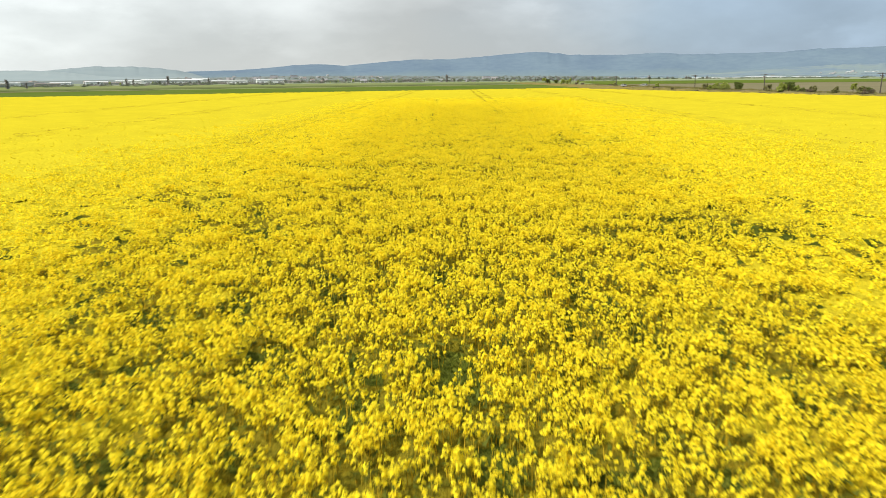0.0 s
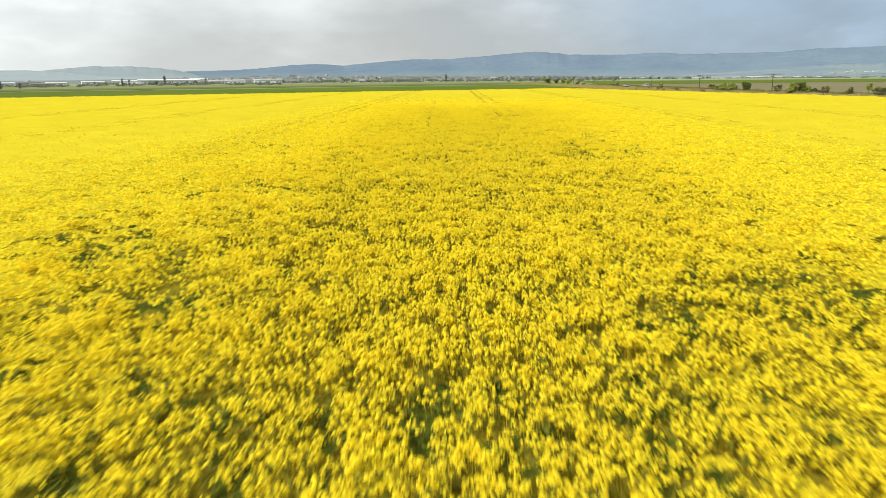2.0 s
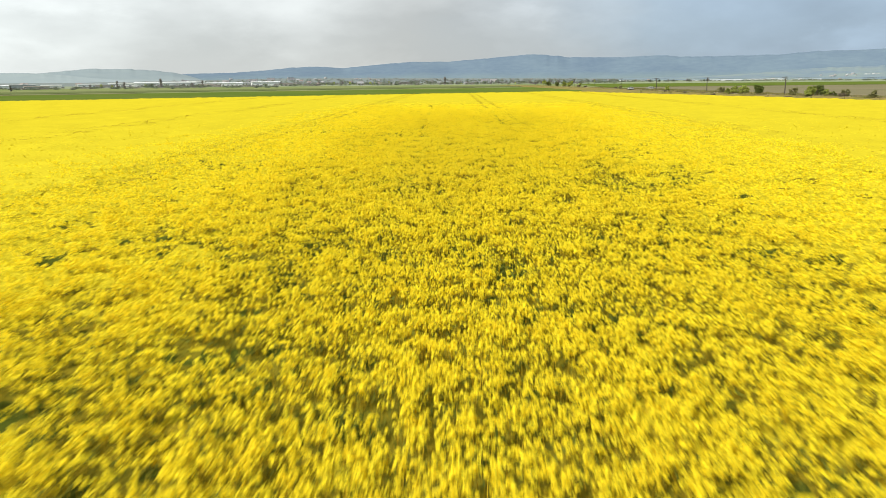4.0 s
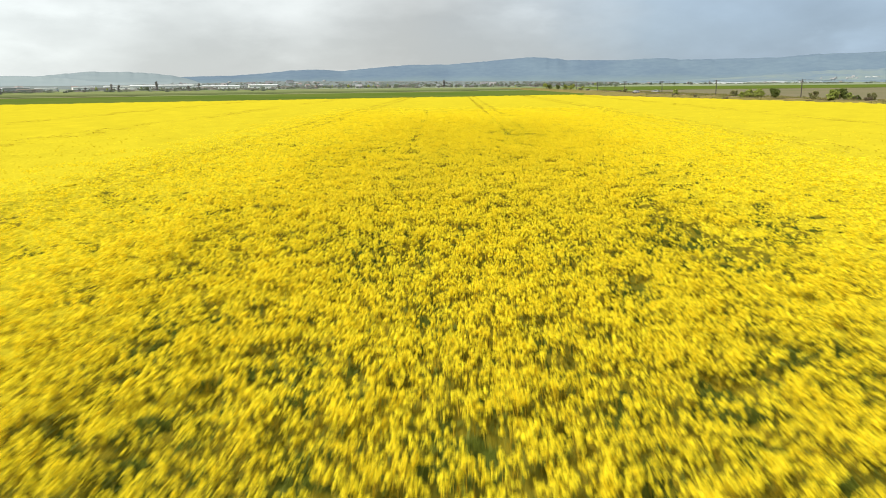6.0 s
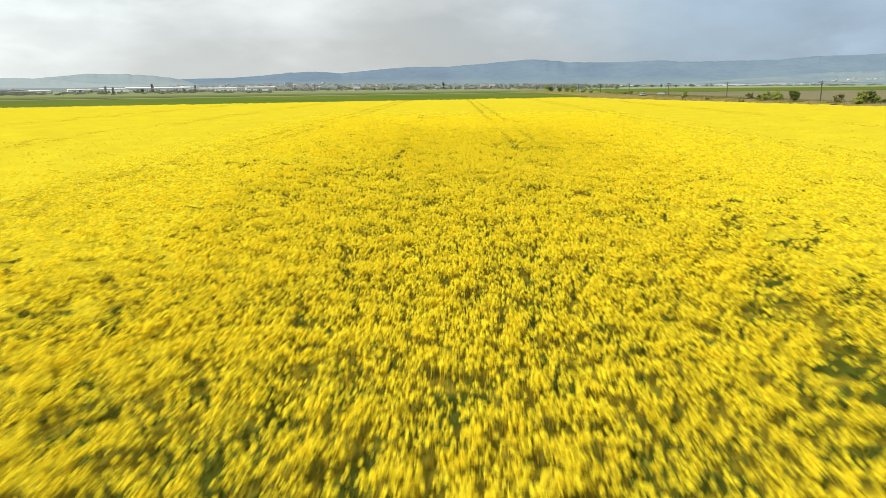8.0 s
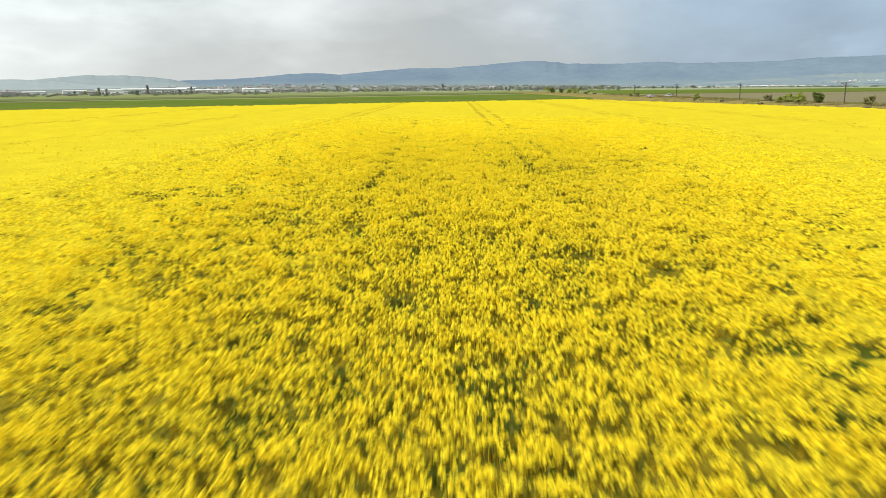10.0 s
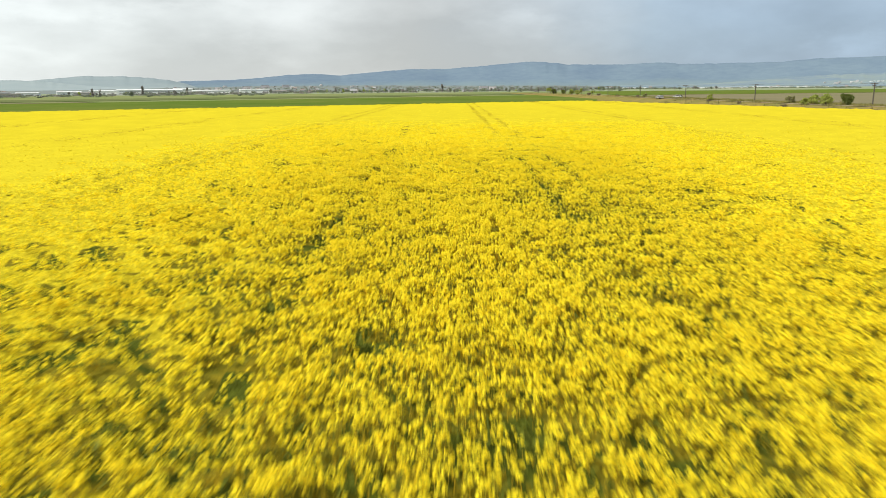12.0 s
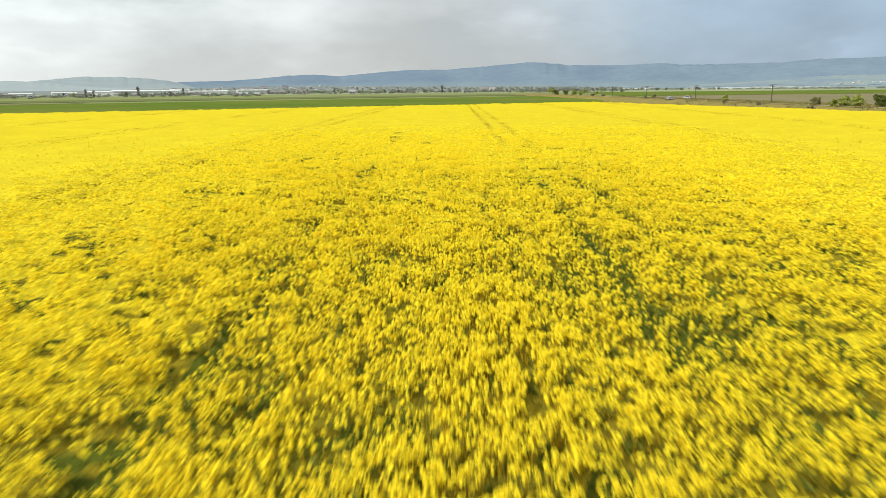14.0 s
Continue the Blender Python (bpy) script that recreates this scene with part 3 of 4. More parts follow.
# stalks with young pods below the bloom
pick = RNG.random(n) < 0.5
tip = np.stack((hx, hy, hz - 0.3 * ht), axis=1)[pick]
n = len(tip)
foot = tip + np.stack(((RNG.random(n) - 0.5) * 0.10, (RNG.random(n) - 0.5) * 0.10, -0.28 - 0.15 * RNG.random(n)), axis=1)
add_stuff("stalks", blades("stalks", tip, foot, 0.010), M_STALK)
tip = tip - np.array((0, 0, 0.06)) + 0.05 * (RNG.random((n, 3)) - 0.5)
foot = tip + np.stack(((RNG.random(n) - 0.5) * 0.10, (RNG.random(n) - 0.5) * 0.10, -0.03 - 0.05 * RNG.random(n)), axis=1)
add_stuff("young_pods", blades("young_pods", tip, foot, 0.013), M_POD)
# leaves
lx, ly = np.repeat(x, 5), np.repeat(y, 5)
n = len(lx)
lx, ly = lx + (RNG.random(n) - 0.5) * 0.34, ly + (RNG.random(n) - 0.5) * 0.34
lz = height(lx, ly) - 0.24 - 0.34 * RNG.random(n)
ld = RNG.random(n) * 2 * np.pi
u = np.stack((np.cos(ld), np.sin(ld), 1.2 * (RNG.random(n) - 0.3)), axis=1)
v = unit(np.cross(u, np.stack(((RNG.random(n) - 0.5) * 0.9, (RNG.random(n) - 0.5) * 0.9, np.ones(n)), axis=1)))
ls = (0.045 + 0.05 * RNG.random(n))[:, None]
add_stuff("leaves", tris_mesh("leaves", np.stack((lx, ly, lz), axis=1), u * ls, v * ls * 0.45), M_LEAF)

# middle distance
x, y = scatter(-36, 44, -14, 175, 0.32, mid_zone)
hx, hy, hz = heads_of(x, y, vigour(x, y), 5.2, 0.20, 0)
thin = RNG.random(len(hx)) < 1.25 - 0.75 * np.clip(reach(hx, hy), 0, 1.2)
hx, hy, hz = hx[thin], hy[thin], hz[thin]
hr = 0.032 + 0.024 * RNG.random(len(hx))
add_stuff("flower_heads", racemes("flower_heads", hx, hy, hz + 0.01, hr, hr * 2.2, 4, 0.035), M_PETAL)

# far bloom
x, y = scatter(-229, 160, -20, 300, 0.75, far_zone)
ok = RNG.random(len(x)) < 0.75 * vigour(x, y)
x, y = x[ok], y[ok]
hr = 0.05 + 0.035 * RNG.random(len(x))
add_stuff("flower_heads", racemes("flower_heads", x, y, height(x, y) - 0.16 + 0.08 * RNG.random(len(x)), hr, hr, 3, 0.048), M_FARPETAL)

# thin stalks standing in the wheel tracks further off
for x0, s, w, deep in LANES[:-1]:
    n = 3600
    y = 45 + 240 * RNG.random(n)
    x = x0 + s * y + 0.5 * (vnoise(y, y * 0, 9.0, 3) - 0.5) + 0.24 * RNG.normal(size=n)
    ok = (RNG.random(n) < 1.5 * vnoise(y, y * 0 + x0 * 7, 2.6, 2) ** 1.6) & (reach(x, y) > 0.6) & in_field(x, y, 1.0)
    x, y = x[ok], y[ok]
    n = len(x)
    th = RNG.random(n) * 2 * np.pi
    u = np.stack((np.cos(th), np.sin(th), 0.5 * RNG.random(n)), axis=1) * 0.10
    v = np.stack((-np.sin(th), np.cos(th), 0.3 * RNG.random(n)), axis=1) * 0.05
    add_stuff("stalks", tris_mesh("stalks", np.stack((x, y, height(x, y) - 0.13 + 0.08 * RNG.random(n)), axis=1), u, v), M_LANE)


def leaf_mass(a, b):
    """Top of the closed leaf mass below the bloom."""
    q = np.clip(reach(a, b), 0, 1)
    return height(a, b) - 0.55 + 0.36 * np.clip(1.25 * q, 0, 1) + 0.16 * (vnoise(a, b, 0.45, 2) - 0.5) + (0.15 + 0.15 * q) * (vigour(a, b) - 0.8)


def understorey(x0, x1, y0, y1, cell, inside):
    """The leaf mass as an uneven sheet: shade-darkened green below the near plants, closing into bloom further off."""
    gx, gy = np.meshgrid(np.arange(x0, x1 + cell / 2, cell), np.arange(y0, y1 + cell / 2, cell), indexing="ij")
    V = np.stack((gx, gy, leaf_mass(gx, gy)), axis=-1).reshape(-1, 3)
    i = np.arange(gx.size).reshape(gx.shape)
    F = np.stack((i[:-1, :-1], i[1:, :-1], i[1:, 1:], i[:-1, 1:]), axis=-1).reshape(-1, 4)
    mx, my = V[F, 0].mean(axis=1), V[F, 1].mean(axis=1)
    F = F[in_field(mx, my, cell * 0.5) & inside(mx, my)]
    mx, my = V[F, 0].mean(axis=1), V[F, 1].mean(axis=1)
    q = reach(mx, my) + 0.5 * (vnoise(mx, my, 1.2, 0) - 0.5)
    slot = 1 + (q > 0.85).astype(np.int32)
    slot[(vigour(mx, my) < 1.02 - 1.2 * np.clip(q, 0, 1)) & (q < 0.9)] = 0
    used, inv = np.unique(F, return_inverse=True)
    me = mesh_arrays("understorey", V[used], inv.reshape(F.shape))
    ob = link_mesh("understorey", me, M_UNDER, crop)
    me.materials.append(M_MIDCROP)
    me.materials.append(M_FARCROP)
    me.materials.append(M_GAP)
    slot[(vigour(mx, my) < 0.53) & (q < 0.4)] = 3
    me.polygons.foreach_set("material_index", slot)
    me.polygons.foreach_set("use_smooth", np.ones(len(F), dtype=bool))
    ob["kind"] = "stuff"


FINE = (-19.0, 25.0, 1.0, 121.0)
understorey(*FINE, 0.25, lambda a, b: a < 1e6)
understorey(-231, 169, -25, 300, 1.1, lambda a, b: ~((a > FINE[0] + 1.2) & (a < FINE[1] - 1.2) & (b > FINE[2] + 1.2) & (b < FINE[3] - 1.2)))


# single plants, built in a few forms and set out one by one
def plant_meshes(n_heads):
    ang = RNG.random(n_heads) * 2 * np.pi
    rad = 0.19 * np.sqrt(RNG.random(n_heads))
    hx, hy = rad * np.cos(ang), rad * np.sin(ang)
    hz = 1.31 - rad * 0.3 - 0.17 * RNG.random(n_heads) ** 1.6
    hr = 0.026 + 0.022 * RNG.random(n_heads)
    bloom = racemes("flower_heads", hx, hy, hz, hr, hr * 2.7, 10, 0.0225)
    top = np.stack((hx, hy, hz - 0.03), axis=1)
    foot = top * np.array((0.2, 0.2, 0)) + np.array((0, 0, 0.7)) * np.ones((n_heads, 1))
    twig = blades("branches", top, foot, 0.008)
    bm = bmesh.new()
    tube(bm, (0, 0, -0.02), (0, 0, 1.05), 0.012, 0.006, 6)
    stem = bpy.data.meshes.new("stem")
    bm.to_mesh(stem)
    bm.free()
    k = 9
    ld = RNG.random(k) * 2 * np.pi
    u = np.stack((np.cos(ld), np.sin(ld), 1.0 * (RNG.random(k) - 0.3)), axis=1)
    v = unit(np.cross(u, np.array((0.1, 0.1, 1.0)) * np.ones((k, 1))))
    ls = (0.06 + 0.05 * RNG.random(k))[:, None]
    pos = u * 0.09 * np.array((1, 1, 0)) + np.stack((np.zeros(k), np.zeros(k), 0.45 + 0.5 * RNG.random(k)), axis=1)
    leaf = tris_mesh("leaves", pos, u * ls, v * ls * 0.45)
    for me, mat in ((bloom, M_PETAL), (twig, M_STALK), (stem, M_STALK), (leaf, M_LEAF)):
        me.materials.append(mat)
    return bloom, twig, stem, leaf


FORMS = [plant_meshes(k) for k in (8, 9, 10, 10, 11, 12)]
for k, (px_, py_) in enumerate(zip(sx[:300], sy[:300])):
    bloom, twig, stem, leaf = FORMS[k % len(FORMS)]
    tall = float(height(px_, py_)) / 1.24
    stalk = new("rapeseed_plant", stem)
    stalk.parent = crop
    stalk.matrix_basis = pose(px_, py_, 0, 0, 0, (k * 67) % 360) @ Matrix.Diagonal((1, 1, tall, 1))
    for name, me in (("flower_heads", bloom), ("branches", twig), ("leaves", leaf)):
        new(name, me).parent = stalk

# ---------- poles along the track ----------
def utility_pole(y, lean):
    root = tagged(new("utility_pole"), "weathered dark wooden utility pole with a crossarm beside the track", "utility pole", "poles along the track")
    bm = tube(bmesh.new(), (0, 0, -0.5), (0, 0, 5.75), 0.17, 0.13, 10)
    part("post", bm, M_WOODPOLE, root)
    for z, half in ((5.52, 1.25), (4.98, 0.6)):
        bm = box(bmesh.new(), -half, half, 0.09, 0.20, z - 0.06, z + 0.06, 0.012)
        arm = part("crossarm", bm, M_WOODPOLE, root)
        for k in range(4):
            x = half * (-0.9 + 0.6 * k)
            b2 = tube(bmesh.new(), (x, 0.145, z + 0.06), (x, 0.145, z + 0.12), 0.015, 0.015, 6)
            tube(b2, (x, 0.145, z + 0.12), (x, 0.145, z + 0.2), 0.05, 0.035, 8)
            part("insulator", b2, M_PORCELAIN, arm, "pale porcelain insulator")
    for sx in (-1, 1):
        part("brace", tube(bmesh.new(), (0.09 * sx, 0.12, 4.8), (0.72 * sx, 0.12, 5.46), 0.02, 0.02, 6), M_WIRE, root)
    root.matrix_world = pose(pole_x(y), y, bank_z(y), 0, lean, 2)
    return root


POLE_YS = [113 + 57 * k for k in range(11)]
LEANS = [-2.7, -2.4, -3.3, -3.2, -3.4, -2.6, -2.8, -3.3, -2.6, -3.0, -2.5]
for y_, lean_ in zip(POLE_YS, LEANS):
    utility_pole(y_, lean_)
for z_, offs in ((5.68, (-1.12, -0.37, 0.37, 1.12)), (5.14, (-0.54, 0.54))):
    for off in offs:
        bm = bmesh.new()
        for a, b in zip(POLE_YS[:-1], POLE_YS[1:]):
            last = None
            for k in range(9):
                s = k / 8
                y_ = a + (b - a) * s
                p = Vector((pole_x(y_) + off - 0.052 * z_, y_ + 0.14, bank_z(a) * (1 - s) + bank_z(b) * s + z_ - 0.55 * 4 * s * (1 - s)))
                if last is not None:
                    tube(bm, last, p, 0.006, 0.006, 4)
                last = p
        tagged(part("overhead_wire", bm, M_WIRE), "thin dark sagging wire strung between the poles", "wire", "wires on the poles")


# ---------- bushes and trees ----------
def leaf_cloud(name, blobs, count, size, rng):
    """Leaves scattered over and inside uneven clumps."""
    w = np.array([b[3] ** 2 for b in blobs])
    pick = rng.choice(len(blobs), count, p=w / w.sum())
    B = np.array([b[:4] for b in blobs])[pick]
    d = unit(rng.normal(size=(count, 3)))
    rr = B[:, 3:4] * (0.55 + 0.5 * rng.random((count, 1)))
    pos = B[:, :3] + d * rr * np.array((1, 1, 0.85))
    pos[:, 2] = np.maximum(pos[:, 2], 0.05)
    nrm = unit(d + 0.9 * rng.normal(size=(count, 3)))
    a = unit(np.cross(nrm, rng.normal(size=(count, 3))))
    b = np.cross(nrm, a)
    s = size * (0.6 + 0.8 * rng.random((count, 1)))
    return quads_mesh(name, pos, a * s, b * s * 0.65)


def plant(kind, label, mat, seed, tall, wide, stems, blob_n, leaves, leaf, bottom=0.15, category="bush"):
    """A shrub or tree: tapered trunk or stems with limbs, and a crown of loose leaves."""
    rng = np.random.default_rng(seed)
    root = tagged(new(kind), label, category)
    blobs = []
    for k in range(stems):
        bm = bmesh.new()
        a = rng.random() * 6.28
        base = Vector((0.12 * wide * math.cos(a) * (stems > 1), 0.12 * wide * math.sin(a) * (stems > 1), -0.15))
        tip = Vector((0.25 * wide * math.cos(a) * (stems > 1), 0.25 * wide * math.sin(a) * (stems > 1), tall * (0.6 + 0.25 * rng.random())))
        tube(bm, base, tip, 0.035 * tall ** 0.8, 0.012 * tall ** 0.8, 7)
        for j in range(3):
            s = 0.35 + 0.2 * j
            p = base.lerp(tip, s)
            a2 = a + 2.1 * j + rng.random()
            q = p + Vector((math.cos(a2) * wide * 0.3, math.sin(a2) * wide * 0.3, tall * 0.18))
            tube(bm, p, q, 0.014 * tall ** 0.8, 0.005 * tall ** 0.8, 5)
        part("trunk" if stems == 1 else "stem", bm, M_BARK, root)
    for k in range(blob_n):
        a, r = rng.random() * 6.28, wide * 0.5 * math.sqrt(rng.random()) * 0.8
        z = tall * (bottom + (1 - bottom) * rng.random() * 0.85)
        shrink = 1 - 0.55 * max(0, (z / tall - 0.55) / 0.45)
        blobs.append((r * math.cos(a) * shrink, r * math.sin(a) * shrink, z, (0.16 + 0.12 * rng.random()) * min(wide, tall) * (0.6 + 0.4 * shrink)))
    link_mesh("crown", leaf_cloud("crown", blobs, leaves, leaf, rng), mat, root)
    return root


def put(ob, spots):
    """First spot for the original, copies for the rest: x, y, z, scale, turn."""
    for k, (x, y, z, s, turn) in enumerate(spots):
        m = pose(x, y, z, 0, 0, turn) @ Matrix.Diagonal((s, s, s, 1))
        if k == 0:
            ob.matrix_world = m
        else:
            c = copy_thing(ob, pose(x, y, z, 0, 0, turn))
            c.scale = (s, s, s)


def at(x, y, s, turn=0):
    return (x, y, float(bank_h(x, y)) - 0.06, s, turn)


def by_track(y, off, s, turn=0):
    return at(pole_x(y) + off, y, s, turn)


G = "bushes along the track"
dark = plant("bush", "dense dark green bush on the bank beside the track", M_BUSHLEAF, 3, 3.2, 3.3, 4, 16, 1300, 0.15)
dark["group"] = G
put(dark, [at(101, 214, 0.95), at(104, 188, 1.0, 70), by_track(585, -6, 1.4, 90), by_track(570, -2, 1.2, 10), by_track(147, 1, 0.9, 120)])
fresh = plant("bush", "loose bush in fresh light green leaf", M_FRESHLEAF, 5, 2.9, 3.6, 5, 12, 950, 0.15)
fresh["group"] = G
put(fresh, [at(94.5, 216, 0.85), at(96.5, 215, 0.78, 50), at(98.2, 216.5, 0.92, 130), at(93, 217, 0.6, 250), at(100.5, 185.5, 0.9, 200), at(99, 184, 0.65, 30), at(107.5, 190, 0.7, 70), by_track(520, -3, 1.2, 60), by_track(545, -1, 1.4, 200), at(94, 272, 0.7, 15)])
olive = plant("bush", "soft olive green bush in thin spring leaf", M_OLIVE, 7, 2.3, 2.8, 5, 10, 650, 0.14)
olive["group"] = G
put(olive, [at(97, 230, 0.9), at(101, 194, 0.95, 40), at(104.5, 167, 0.8, 90), at(105.5, 179, 0.85, 160), at(106.5, 160, 0.8, 10), at(92, 330, 0.8, 60)])
low = plant("bush", "low dark scrub bush on the bank", M_DRYTWIG, 9, 1.2, 2.2, 5, 10, 600, 0.11, 0.05)
low["group"] = G
put(low, [at(89.5, 220, 0.8), at(90, 244, 0.8, 40), at(90, 264, 0.75, 90), at(95.5, 187.5, 0.9, 20), at(95, 350, 1.0, 60), at(103, 176, 1.0, 200), at(104.5, 177.5, 0.8, 250), by_track(420, -16, 1.2, 0), by_track(392, -14, 1.0, 140), by_track(478, -6, 1.6, 30), at(107, 158, 1.3, 300), at(109, 160, 1.2, 170)])
wide = plant("bush", "broad low dull green bush on the bank", M_BUSHLEAF, 19, 1.9, 3.8, 5, 14, 1000, 0.14, 0.05)
wide["group"] = G
put(wide, [at(107.5, 160.5, 1.0), at(109.5, 162, 0.9, 60), at(106.5, 186, 0.75, 120)])
young = plant("young_tree", "small young tree with spreading fresh leaves", M_FRESHLEAF, 12, 3.6, 2.4, 1, 9, 700, 0.16, 0.45, "tree")
put(young, [at(106.8, 163.5, 0.75), by_track(436, -15, 0.8, 60), by_track(500, -5, 1.3, 120), by_track(610, -4, 1.5, 200), by_track(630, -2, 1.5, 10)])


# ---------- parked cars ----------
def parked_car(x, y, z, turn, long, tall, label):
    root = tagged(new("car"), label, "car", "cars parked by the track")
    w = 0.86
    bm = box(bmesh.new(), -w, w, -long / 2, long / 2, 0.28, 0.28 + tall * 0.42, 0.10)
    body = part("body", bm, M_CARWHITE, root)
    bm = box(bmesh.new(), -w * 0.88, w * 0.88, -long * 0.38, long * 0.24, 0.28 + tall * 0.40, tall, 0.14)
    cabin = part("cabin", bm, M_CARWHITE, root)
    z0, z1 = 0.34 + tall * 0.42, tall - 0.14
    for name, b in (("windscreen", (-w * 0.72, w * 0.72, long * 0.24 - 0.03, long * 0.24 + 0.01)), ("rear_window", (-w * 0.72, w * 0.72, -long * 0.38 - 0.01, -long * 0.38 + 0.03)), ("side_window", (-w * 0.88 - 0.01, -w * 0.88 + 0.03, -long * 0.3, long * 0.17)), ("side_window", (w * 0.88 - 0.03, w * 0.88 + 0.01, -long * 0.3, long * 0.17))):
        part(name, box(bmesh.new(), *b, z0, z1), M_GLASS, cabin, "dark car window")
    for sx in (-1, 1):
        for yy in (-long * 0.31, long * 0.31):
            wheel = part("wheel", tube(bmesh.new(), (sx * (w - 0.18), yy, 0.32), (sx * (w + 0.02), yy, 0.32), 0.32, 0.32, 16), M_TYRE, root, "black tyre")
            part("rim", tube(bmesh.new(), (sx * (w - 0.02), yy, 0.32), (sx * (w + 0.03), yy, 0.32), 0.19, 0.19, 12), M_RIM, wheel, "metal wheel rim")
    root.matrix_world = pose(x, y, z, 0, 0, turn)


parked_car(89.5, 306, float(bank_h(89.5, 306)), 12, 3.3, 1.28, "white hatchback car parked on the verge")
parked_car(114.5, 352, float(bank_h(114.5, 352)) - 0.02, 40, 4.2, 1.35, "white delivery van parked beside the track")


# ---------- the town on the plain ----------
def gable_house(w, d, h, roof_h, wall, roof, label, group):
    root = tagged(new("house"), label, "house", group)
    body = part("wall", box(bmesh.new(), -w / 2, w / 2, -d / 2, d / 2, -0.3, h), wall, root)
    bm = bmesh.new()
    o = 0.45
    for sgn in (-1, 1):
        p = [(-w / 2 - o, sgn * (d / 2 + o), h - 0.25), (w / 2 + o, sgn * (d / 2 + o), h - 0.25), (w / 2 + o, 0, h + roof_h), (-w / 2 - o, 0, h + roof_h)]
        q = [(a, b, c + 0.2) for a, b, c in p]
        vs = [bm.verts.new(v) for v in p + q]
        for f in ((3, 2, 1, 0), (4, 5, 6, 7), (0, 1, 5, 4), (1, 2, 6, 5), (2, 3, 7, 6), (3, 0, 4, 7)):
            bm.faces.new([vs[i] for i in f])
    bmesh.ops.recalc_face_normals(bm, faces=bm.faces)
    top = part("roof", bm, roof, root)
    for sgn in (-1, 1):
        bm = bmesh.new()
        x1 = sgn * (w / 2 - 0.25)
        vs = [bm.verts.new((xx, yy, zz)) for xx in (sgn * w / 2, x1) for yy, zz in ((-d / 2, h), (d / 2, h), (0, h + roof_h))]
        for f in ((0, 1, 2), (5, 4, 3), (0, 2, 5, 3), (1, 0, 3, 4), (2, 1, 4, 5)):
            bm.faces.new([vs[i] for i in f])
        bmesh.ops.recalc_face_normals(bm, faces=bm.faces)
        part("gable", bm, wall, root)
    part("chimney", box(bmesh.new(), w * 0.2, w * 0.2 + 0.6, 0.2, 0.8, h + roof_h * 0.4, h + roof_h + 0.8), M_TILE, top)
    n = max(2, int(w / 3))
    for k in range(n):
        x = -w / 2 + w * (k + 0.5) / n
        for z in ([1.0] if h < 4 else [1.0, h - 1.9]):
            part("window", box(bmesh.new(), x - 0.55, x + 0.55, -d / 2 - 0.03, -d / 2 + 0.1, z, z + 1.3), M_HAZEGLASS, body, "window pane greyed for distance haze")
    part("door", box(bmesh.new(), w * 0.5 - 1.35, w * 0.5 - 0.4, -d / 2 - 0.05, -d / 2 + 0.1, 0, 2.05), M_TILE, body, "brown house door")
    return root


def hall(w, d, h, wall, roof, label, group, bays=6):
    root = tagged(new("industrial_hall"), label, "industrial hall", group)
    body = part("wall", box(bmesh.new(), -w / 2, w / 2, -d / 2, d / 2, -0.3, h), wall, root)
    bm = bmesh.new()
    p = [(-w / 2 - 0.4, -d / 2 - 0.4, h), (w / 2 + 0.4, -d / 2 - 0.4, h), (w / 2 + 0.4, d / 2 + 0.4, h), (-w / 2 - 0.4, d / 2 + 0.4, h), (-w / 2 - 0.4, 0, h + d * 0.035), (w / 2 + 0.4, 0, h + d * 0.035)]
    vs = [bm.verts.new(v) for v in p]
    for f in ((0, 1, 5, 4), (2, 3, 4, 5), (0, 4, 3), (1, 2, 5), (3, 2, 1, 0)):
        bm.faces.new([vs[i] for i in f])
    part("roof", bm, roof, root)
    part("window_band", box(bmesh.new(), -w * 0.46, w * 0.46, -d / 2 - 0.04, -d / 2 + 0.1, h * 0.62, h * 0.72), M_HAZEGLASS, body, "strip of hall windows greyed for haze")
    for k in range(bays):
        x = -w * 0.45 + w * 0.9 * (k + 0.5) / bays
        part("gate", box(bmesh.new(), x - 1.8, x + 1.8, -d / 2 - 0.06, -d / 2 + 0.1, 0, min(3.6, h * 0.5)), M_ROOFGREY, body, "grey roller gate")
    return root


def foot_z(deg, dist):
    """Height of the foothills at a bearing and distance."""
    e = np.interp(deg, [a for a, _ in FOOT], [h for _, h in FOOT])
    return float((math.tan(radians(float(e))) * 3000 + 5.8) * ((dist - 2500) / 500) ** 1.25)


def bearing(deg, dist, z=0.1):
    return (math.sin(radians(deg)) * dist, math.cos(radians(deg)) * dist, z)


HG = "halls at the edge of town"
WH, GH, LH = "long white industrial hall with a pale roof", "grey clad industrial hall with a sheet roof", "low cream shed with a rusty red roof"
